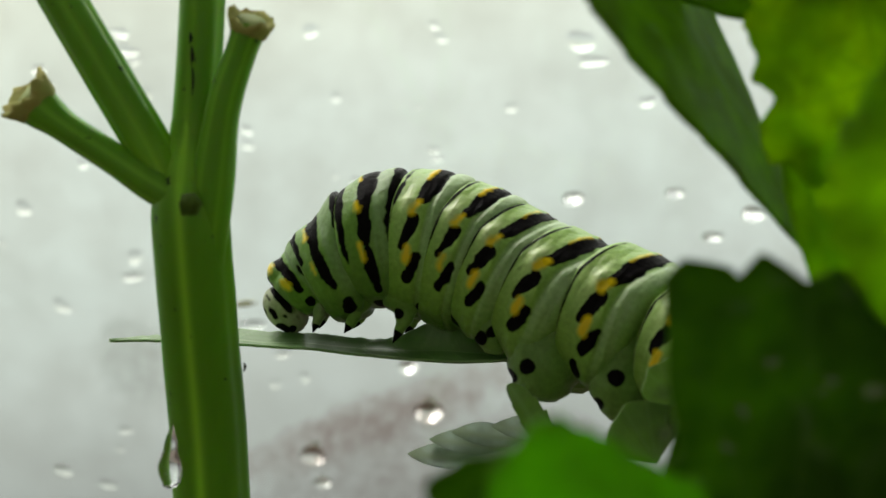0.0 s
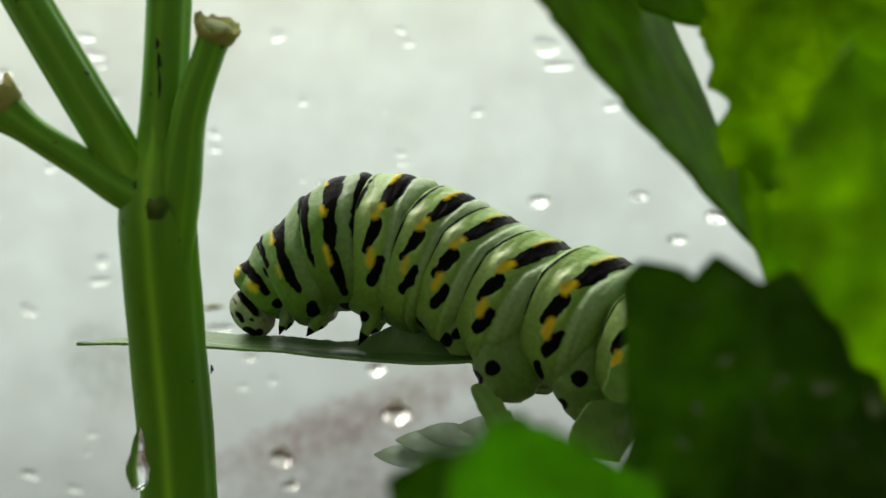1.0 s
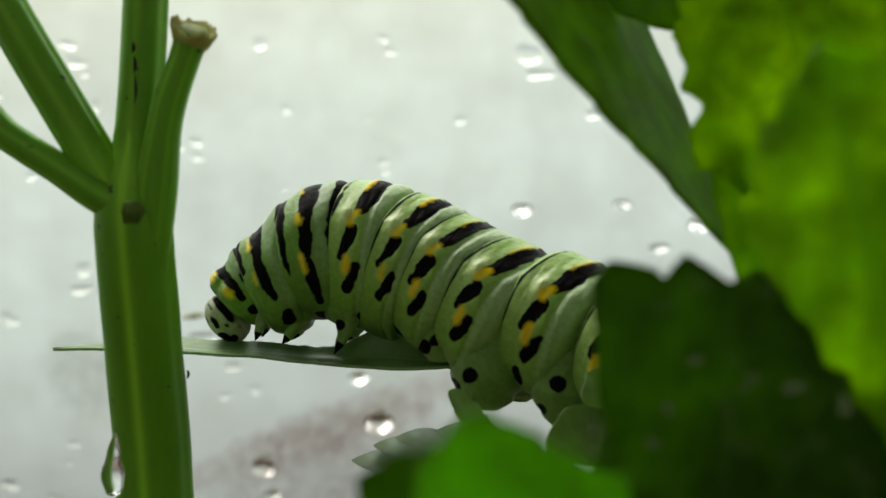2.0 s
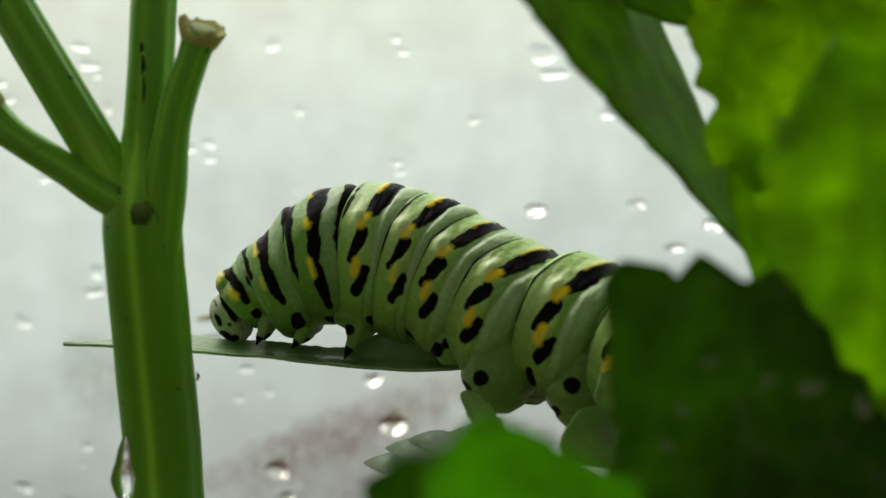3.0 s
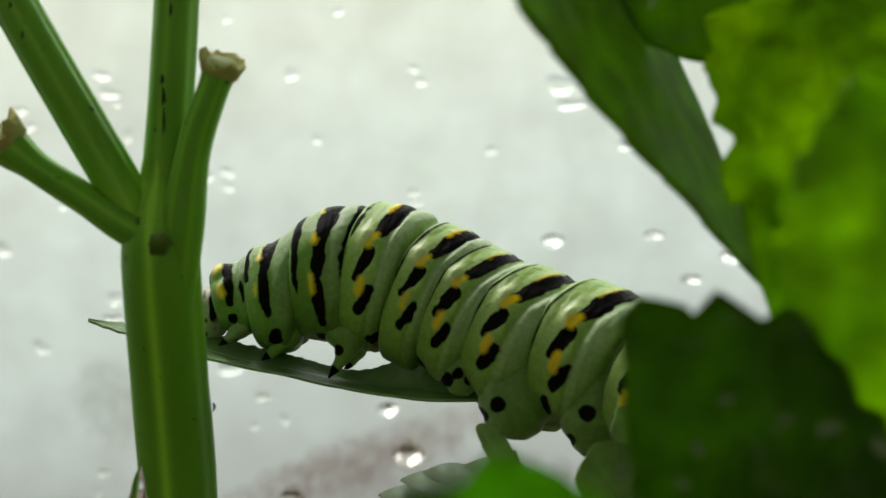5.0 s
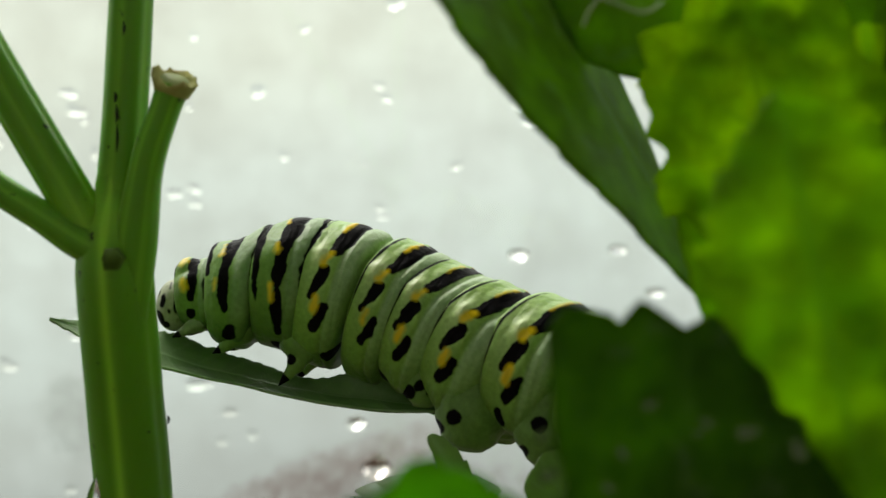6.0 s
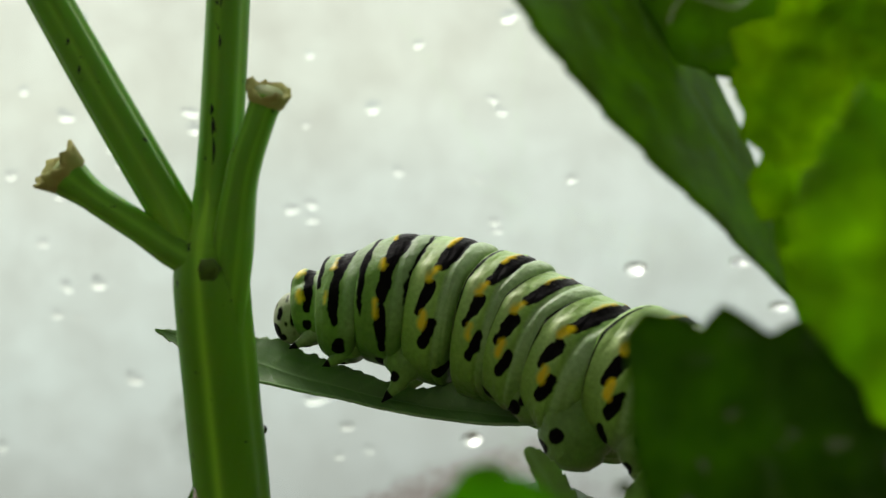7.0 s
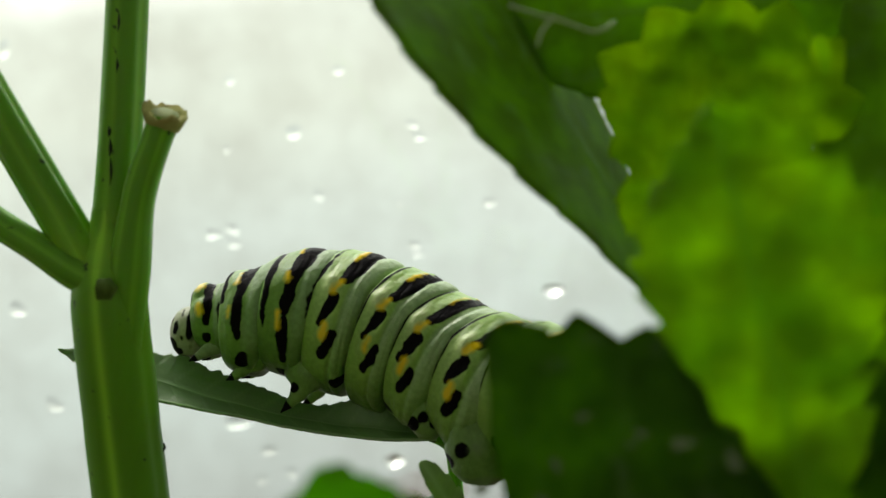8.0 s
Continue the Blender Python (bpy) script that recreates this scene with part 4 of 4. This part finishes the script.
PROLEGS = {
    "A3": ([(0.6, -1.6, -2.0), (1.5, -2.5, -3.4), (2.2, -2.7, -4.3), (2.5, -2.7, -5.1)], [2.1, 1.8, 1.3, 0.7], [(1.74, -4.4, -4.22, 0.55), (2.2, -4.1, -3.48, 0.42), (3.1, -3.8, -3.6, 0.4)], []),
    "A4": ([(0.8, 0.0, -0.4), (1.7, -1.25, -2.5), (2.6, -2.2, -4.3), (3.1, -2.5, -5.4), (3.4, -2.5, -6.2)], [3.0, 3.2, 2.7, 2.1, 1.2], [(2.33, -4.98, -4.0, 0.58), (1.84, -5.5, -5.3, 0.55)], [(1.0, -4.9, -3.3, 0.8, 0.6)]),
    "A5": ([(1.0, -0.2, -0.4), (1.9, -1.5, -2.3), (2.7, -2.4, -3.9), (3.3, -2.6, -5.1), (3.6, -2.6, -5.9)], [3.0, 2.9, 2.2, 1.5, 0.8], [(0.31, -5.58, -3.1, 0.5), (2.73, -4.25, -2.95, 0.6), (2.5, -4.8, -5.1, 0.5)], [(1.23, -5.2, -3.64, 0.8, 0.5)]),
}


def limb_mesh(name, points, radii, spots, mat, side, sides, way, bumps=()):
    """A leg along points, mirrored for the far side; spots and bumps are spread across its outer side, along way."""
    v, f, _ = tube([(x, y * side, z) for x, y, z in points], radii, sides=sides, steps=8, wobble=0.05)
    way = Vector((way[0], way[1] * side, way[2])).normalized()

    def off(p, x, y, z):
        d = Vector(p) - Vector((x, y * side, z))
        return (d - way * d.dot(way)).length

    black = [min([off(p, x, y, z) - r for x, y, z, r in spots] + [9.0]) + 0.1 * noise.noise(Vector(p) * 1.6) for p in v]
    v = [Vector(p) + way * sum(h * math.exp(-(off(p, x, y, z) / r) ** 2) for x, y, z, r, h in bumps) * (1 if Vector(p).y * side < -2 else 0) for p in v]
    n = len(v)
    # legs carry the same painted underside shade through side
    return mesh_of(name, v, f, mat, True, {"black": black, "yellow": [9.0] * n, "ring": [0.25] * n, "side": [0.6] * n, "wart_light": [0.0] * n})


def head_mesh():
    sides, rings, verts, black = 72, 48, [], []
    spots = [((0.46, 0.6), 0.30, 1.5, 0.0), ((-0.68, 0.32), 0.23, 0.52, -0.15), ((-1.05, -1.0), 0.5, 0.55, 0.3), ((-0.55, -1.5), 0.35, 0.28, 0.0), ((-0.1, -0.55), 0.13, 0.2, 0.3), ((-1.12, 0.95), 0.10, 0.3, -0.3), ((-0.25, 1.45), 0.10, 0.22, 0.0)]
    for i in range(rings + 1):
        u = math.pi * i / rings
        for j in range(sides):
            a = 2 * math.pi * j / sides
            x, y, z = math.sin(u) * math.cos(a), math.sin(u) * math.sin(a), math.cos(u)
            crease = 0.06 * math.exp(-(y / 0.1) ** 2) * max(0, -x) * (z > -0.3)
            jaw = 0.16 * max(0, -z - 0.45) * (x < 0.3)
            p = (1.5 * x * (1 - crease) - jaw * 1.4, 1.9 * y * (1 - 0.25 * max(0, -z) ** 2), 2.02 * z)
            verts.append(p)
            black.append(min(blob(p[0], p[2], x0, z0, ra, rb, sl) for (x0, z0), ra, rb, sl in spots) + 0.10 * noise.noise(Vector(p) * 2.2) if abs(p[1]) > 0.25 else 9.0)
    faces = [f[::-1] for f in grid_faces(rings + 1, sides, True)]
    n = len(verts)
    return mesh_of("head", verts, faces, HEAD_SKIN, True, {"black": black, "yellow": [9.0] * n, "ring": [0.5] * n, "side": [0.0] * n})


HEAD_SKIN = SKIN.copy()
HEAD_SKIN.name = "caterpillar_head"
for nd in HEAD_SKIN.node_tree.nodes:
    if nd.bl_idname == "ShaderNodeMix" and nd.inputs[0].is_linked and nd.inputs[0].links[0].from_node.bl_idname == "ShaderNodeTexNoise":
        nd.inputs[6].default_value, nd.inputs[7].default_value = (0.27, 0.31, 0.17, 1), (0.45, 0.49, 0.33, 1)

caterpillar = new("caterpillar")
caterpillar.matrix_basis = at(3, 88, -9)
tagged(caterpillar, "plump green caterpillar with black bands and yellow spots on a leaf", "caterpillar")
BODY = {}


def build_caterpillar():
    for k, name in enumerate(SEGMENTS):
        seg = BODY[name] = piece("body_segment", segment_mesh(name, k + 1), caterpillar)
        for side in (1, -1):
            if name in PROLEG:
                pts, rad, spots, bumps = PROLEGS[name if name in PROLEGS else "A5"]
                piece("proleg", limb_mesh("proleg", pts, rad, spots, SKIN, side, 40, (0.42, -0.88, 0.21), bumps), seg, None, "stubby green false leg with black spots")
            if name in LEGGED:
                pts, rad, spots = LEGS[name]
                piece("leg", limb_mesh("leg", pts, rad, spots, LEG_SKIN if name == "T1" else SKIN, side, 24, (0, -1, 0)), seg, None, "short jointed leg with a black claw")
    BODY["H"] = piece("head", head_mesh(), caterpillar, None, "rounded pale head with black stripes")


LEG_SKIN = HEAD_SKIN
build_caterpillar()


# ---- rain drops ----
def rain():
    big = [(-24.3, 29.8, 1.3, 1.1), (14.2, 28.0, 2.2, 1.7), (15.8, 25.2, 2.3, 0.9), (-52.3, 29.8, 1.6, 0.7), (-51.3, 27.2, 1.8, 0.9), (-64.6, 24.7, 1.5, 0.6), (23.6, 19.5, 1.6, 0.8), (-67.7, 4.4, 1.6, 1.1),
           (13.7, 6.0, 1.8, 1.1), (28.4, 6.8, 1.6, 0.8), (39.7, 3.8, 2.0, 1.3), (34.0, 0.4, 1.8, 0.8), (-62.3, -10.2, 1.6, 1.1), (-50.9, -2.8, 1.6, 1.1), (-51.4, -5.8, 2.0, 0.7), (-10.6, -19.3, 1.8, 1.1),
           (-7.5, -26.2, 2.5, 2.0), (-25.2, -33.1, 2.2, 1.8), (-23.8, -37.4, 1.6, 0.9), (-63.0, -35.3, 1.7, 0.9), (-56.2, -37.5, 1.5, 0.7), (-29.0, -17.2, 1.6, 0.6), (-33.6, -13.0, 2.5, 1.1)]
    small = [(-6.6, 30.4, 1.0, 0.6), (-5.6, 28.6, 1.1, 0.7), (-50.0, 25.8, 0.9, 0.6), (-63.3, 22.4, 1.2, 0.7), (-20.7, 20.4, 0.9, 0.7), (4.5, 18.8, 1.2, 0.7), (-6.6, 12.8, 1.1, 0.6), (-6.2, 11.5, 1.0, 0.5),
             (-33.8, 15.8, 1.2, 0.7), (-33.8, 13.6, 1.2, 0.7), (-48.5, 21.1, 1.0, 1.0), (-58.3, 10.9, 1.1, 0.8), (-19.1, 6.4, 1.0, 0.5), (-30.2, -21.6, 1.1, 0.7), (-25.7, -20.6, 1.0, 0.9), (-53.2, -29.0, 1.1, 0.7),
             (-54.1, -31.9, 0.7, 0.5), (-72.3, 29.9, 1.6, 1.0), (-78.9, 33.9, 1.0, 0.7), (-17.4, 38.6, 1.0, 0.6), (-33.7, 37.7, 0.8, 0.5), (-68.7, 43.8, 0.9, 1.6), (-73.6, 17.9, 1.2, 0.8), (-36.9, 15.1, 1.3, 0.9)]
    rest = [(-72.8, 4.0, 1.2, 1.0), (-74.6, -0.3, 1.1, 0.9), (-84.2, -21.0, 1.1, 1.0), (-4.2, 42.1, 1.5, 1.1), (-34.5, 27.5, 0.8, 0.4), (-81.4, 21.1, 1.2, 0.8), (-76.6, 10.6, 1.1, 0.7), (-17.9, 8.4, 1.0, 0.6),
            (-8.8, 19.0, 0.5, 0.4), (-21.0, 9.1, 0.6, 0.4), (-71.0, -0.8, 0.6, 0.5)]
    shining = [(-7.5, -26.2), (-25.2, -33.1), (-23.8, -37.4), (-10.6, -19.3), (13.7, 6.0), (28.4, 6.8), (39.7, 3.8), (34.0, 0.4)]
    for k, (x, z, w, h) in enumerate(big):
        drop(k, x, z, w, h, bulge=1.15, outside=(x, z) in shining)
    for k, (x, z, w, h) in enumerate(small + rest):
        drop(k + 3, x, z, w, h, bulge=1.05, label="small clear rain drop on the window pane")


rain()


def hanging_drop():
    v, f, _ = tube([(-20.75, 79.2, -11.9), (-20.8, 79.0, -13.2), (-20.85, 79.0, -14.6), (-20.75, 79.1, -15.6), (-20.65, 79.2, -16.0)], [0.12, 0.45, 0.78, 0.6, 0.05], sides=24)
    tagged(piece("hanging_drop", mesh_of("hanging_drop", v, f, WATER)), "long clear water drop clinging to the stem", "water drop").visible_shadow = False


def speck():
    v, f, _ = tube([(-36.2, 178.6, -9.9), (-34.3, 178.2, -9.6), (-32.6, 178.4, -9.5)], [0.15, 0.42, 0.1], sides=12, wobble=0.4)
    tagged(piece("plant_debris", mesh_of("plant_debris", v, f, CUT)), "small brown scrap of plant stuck to the pane", "debris")


LEAF_GLINTS = [(10.3, 47.6, -4.3, 0.34), (12.6, 47.6, -5.0, 0.26), (14.2, 47.6, -5.4, 0.34), (9.2, 47.6, -6.2, 0.26), (8.6, 47.6, -7.6, 0.3), (6.2, 47.6, -7.1, 0.32), (6.0, 47.6, -5.5, 0.26), (16.2, 47.4, -6.1, 0.34), (12.2, 47.4, -5.4, 0.2)]
GLINTS = [drop_mesh(k, 0.25, 0.3, GLINT) for k in range(8)]


def leaf_glints():
    """Small pale flecks on the near leaves, painted for blurred wet glints."""
    for k, (x, y, z, r) in enumerate(LEAF_GLINTS):
        ob = piece("leaf_glint", GLINTS[k % 8], None, at(x, y, z))
        ob.scale = (r * (0.8 + 0.15 * (k % 3)), 0.3 * r, r * (0.6 + 0.17 * (k % 4)))
        tagged(ob, "small pale fleck painted for a wet glint on a parsley leaf", "water mark", "water marks on the near leaves")


hanging_drop()
speck()
leaf_glints()


# ---- movement ----
def motions():
    ways = {
        "T1": [(0, -16.66, 4.50, 5.39, -42.0), (1.7, -16.72, 4.50, 5.43, -42.0), (2.8, -17.21, 4.50, 5.27, -38.0), (3.5, -17.74, 4.50, 5.37, -30.0), (4.2, -19.45, 4.50, 6.25, -15.0), (5.3, -19.89, 4.50, 7.95, -6.0), (5.5, -19.92, 4.50, 8.46, -2.0), (6, -19.61, 4.50, 8.68, 0.0), (6.5, -18.76, 4.50, 8.74, 0.0), (7, -18.39, 4.50, 8.67, 0.0), (7.5, -18.85, 4.50, 8.82, 4.0), (8, -18.65, 4.50, 9.20, 0.0)],
        "T2": [(0, -14.60, 4.30, 6.34, -24.6), (1.7, -14.79, 4.30, 6.24, -20.8), (2.8, -14.96, 4.30, 5.93, -22.8), (3.5, -15.36, 4.30, 6.20, -17.8), (4.2, -16.49, 4.30, 6.92, -8.1), (5.3, -17.15, 4.30, 8.14, -1.3), (5.5, -17.16, 4.30, 8.79, 0.9), (6, -17.00, 4.30, 8.83, 3.9), (6.5, -16.29, 4.30, 8.54, 6.0), (7, -16.15, 4.30, 8.65, 5.6), (7.5, -15.95, 4.30, 8.46, 2.8), (8, -16.06, 4.30, 9.04, 5.6)],
        "T3": [(0, -11.36, 4.00, 8.93, -7.6), (1.7, -11.47, 4.00, 8.79, -7.5), (2.8, -11.71, 4.00, 8.40, -8.0), (3.5, -11.64, 4.00, 8.61, -5.9), (4.2, -12.42, 4.00, 8.99, -3.2), (5.3, -12.83, 4.00, 9.93, 5.0), (5.5, -12.64, 4.00, 10.21, 7.1), (6, -12.49, 4.00, 9.85, 7.4), (6.5, -12.00, 4.00, 9.57, 10.4), (7, -11.99, 4.00, 9.45, 8.9), (7.5, -11.97, 4.00, 9.05, 7.9), (8, -11.83, 4.00, 9.97, 11.9)],
        "A1": [(0, -7.51, 3.80, 8.89, 9.2), (1.7, -7.75, 3.80, 8.79, 7.0), (2.8, -7.94, 3.80, 8.62, 9.7), (3.5, -7.71, 3.80, 8.57, 7.6), (4.2, -8.48, 3.80, 9.30, 14.4), (5.3, -8.75, 3.80, 9.59, 13.7), (5.5, -8.47, 3.80, 9.72, 14.2), (6, -8.69, 3.80, 9.14, 14.5), (6.5, -7.88, 3.80, 9.09, 16.2), (7, -7.96, 3.80, 8.78, 11.5), (7.5, -8.01, 3.80, 8.49, 12.1), (8, -7.83, 3.80, 9.26, 16.7)],
        "A2": [(0, -4.41, 3.00, 8.09, 19.4), (1.7, -4.53, 3.00, 7.99, 20.3), (2.8, -4.62, 3.00, 7.87, 16.4), (3.5, -4.46, 3.00, 7.97, 19.4), (4.2, -5.03, 3.00, 8.12, 28.1), (5.3, -4.80, 3.00, 8.16, 22.3), (5.5, -4.65, 3.00, 8.30, 22.5), (6, -4.47, 3.00, 7.99, 21.5), (6.5, -3.93, 3.00, 7.83, 18.1), (7, -4.00, 3.00, 7.76, 14.6), (7.5, -3.96, 3.00, 7.54, 16.0), (8, -4.03, 3.00, 8.01, 22.4)],
        "A3": [(0, -1.65, 2.00, 6.85, 25.6), (1.7, -1.71, 2.00, 6.78, 23.9), (2.8, -1.81, 2.00, 6.60, 22.5), (3.5, -1.63, 2.00, 6.73, 25.0), (4.2, -2.06, 2.00, 6.85, 27.5), (5.3, -1.90, 2.00, 6.76, 24.6), (5.5, -1.80, 2.00, 6.93, 25.7), (6, -1.44, 2.00, 6.72, 24.1), (6.5, -0.92, 2.00, 6.65, 20.5), (7, -1.23, 2.00, 6.52, 20.7), (7.5, -1.04, 2.00, 6.38, 22.2), (8, -0.89, 2.00, 6.42, 24.4)],
        "A4": [(0, 1.82, 0.50, 5.17, 28.6), (1.7, 1.87, 0.50, 5.04, 28.0), (2.8, 1.66, 0.50, 4.86, 28.0), (3.5, 1.91, 0.50, 5.16, 27.5), (4.2, 1.70, 0.50, 5.28, 26.2), (5.3, 1.73, 0.50, 5.35, 26.9), (5.5, 1.79, 0.50, 5.34, 27.0), (6, 2.17, 0.50, 5.19, 29.2), (6.5, 2.40, 0.50, 4.99, 27.6), (7, 2.21, 0.50, 4.80, 26.1), (7.5, 2.77, 0.50, 4.58, 22.4), (8, 2.91, 0.50, 4.75, 26.3)],
        "A5": [(0, 6.35, -1.60, 3.82, 22.6), (3.5, 6.48, -1.60, 3.73, 21.8), (5.5, 6.37, -1.60, 4.20, 21.2), (6.5, 6.74, -1.60, 3.82, 21.1), (8, 6.74, -1.60, 3.82, 21.1)],
        "H": [(0, -18.34, 4.50, 3.93, -42.0), (1.7, -18.46, 4.50, 3.87, -42.0), (2.8, -18.97, 4.50, 4.00, -35.0), (3.5, -19.88, 4.50, 4.53, -25.0), (4.2, -21.88, 4.50, 5.36, -10.0), (5.3, -21.88, 4.50, 7.96, 0.0), (5.5, -22.08, 4.50, 8.78, 2.0), (6, -21.35, 4.50, 8.39, 3.0), (6.5, -20.99, 4.50, 8.79, 3.0), (7, -20.13, 4.50, 8.27, 3.0), (7.5, -20.96, 4.50, 9.01, 12.0), (8, -20.72, 4.50, 8.74, 3.0)],
    }
    yaw = dict(T1=0, T2=-3, T3=-6, A1=-11, A2=-17, A3=-23, A4=-28, A5=-30, H=0)
    for name, rows in ways.items():
        walk(BODY[name], [(t, at(x, y, z, 0, tilt, yaw[name])) for t, x, y, z, tilt in rows])
    for name, x, y, z, tilt, turn in (("A6", 11.6, -4.9, 1.9, 20, -44), ("A7", 13.6, -8.4, 0.9, 4, -62), ("A8", 14.2, -12.9, 1.6, -10, -80), ("A9", 13.4, -17.0, 2.0, -8, -92), ("A10", 12.9, -20.1, 2.4, 10, -96)):
        BODY[name].matrix_basis = at(x, y, z, 0, tilt, turn)
    # the perch: seconds, roll of its face at base and tip, rise at base, middle and tip in degrees
    bends = [(0, 20, 2, 1.0, 4.0, -1.0), (1.7, 20, 2, 1.0, 4.0, -1.0), (3.5, 20, 5, 1.5, 5.2, 2.2), (4.2, 20, 9, 1.5, 6.0, 4.5), (5.5, 17, 24, 4.5, 14.5, 19.0), (6.5, 16, 46, 4.5, 14.5, 19.0), (8, 16, 62, 4.5, 15.0, 19.0)]
    tracks = [[] for _ in perch_blades]
    for t, roll0, roll1, *rises in bends:
        place = Vector((0, 0, 0))
        for k in range(SLICES):
            mid = (PERCH_CUTS[k] + PERCH_CUTS[k + 1]) / 2
            turn = pose(0, 0, 0, 0, 0, 180) @ pose(0, 0, 0, 0, -float(np.interp(mid, (0.1, 0.5, 0.95), rises)), 0)
            tracks[k].append((t, Matrix.Translation(place) @ turn @ pose(0, 0, 0, -(roll0 + (roll1 - roll0) * mid), 0, 0)))
            place = place + turn @ Vector(((PERCH_CUTS[k + 1] - PERCH_CUTS[k]) * PERCH_LENGTH * MM, 0, 0))
    for ob, rows in zip(perch_blades, tracks):
        walk(ob, rows)


motions()
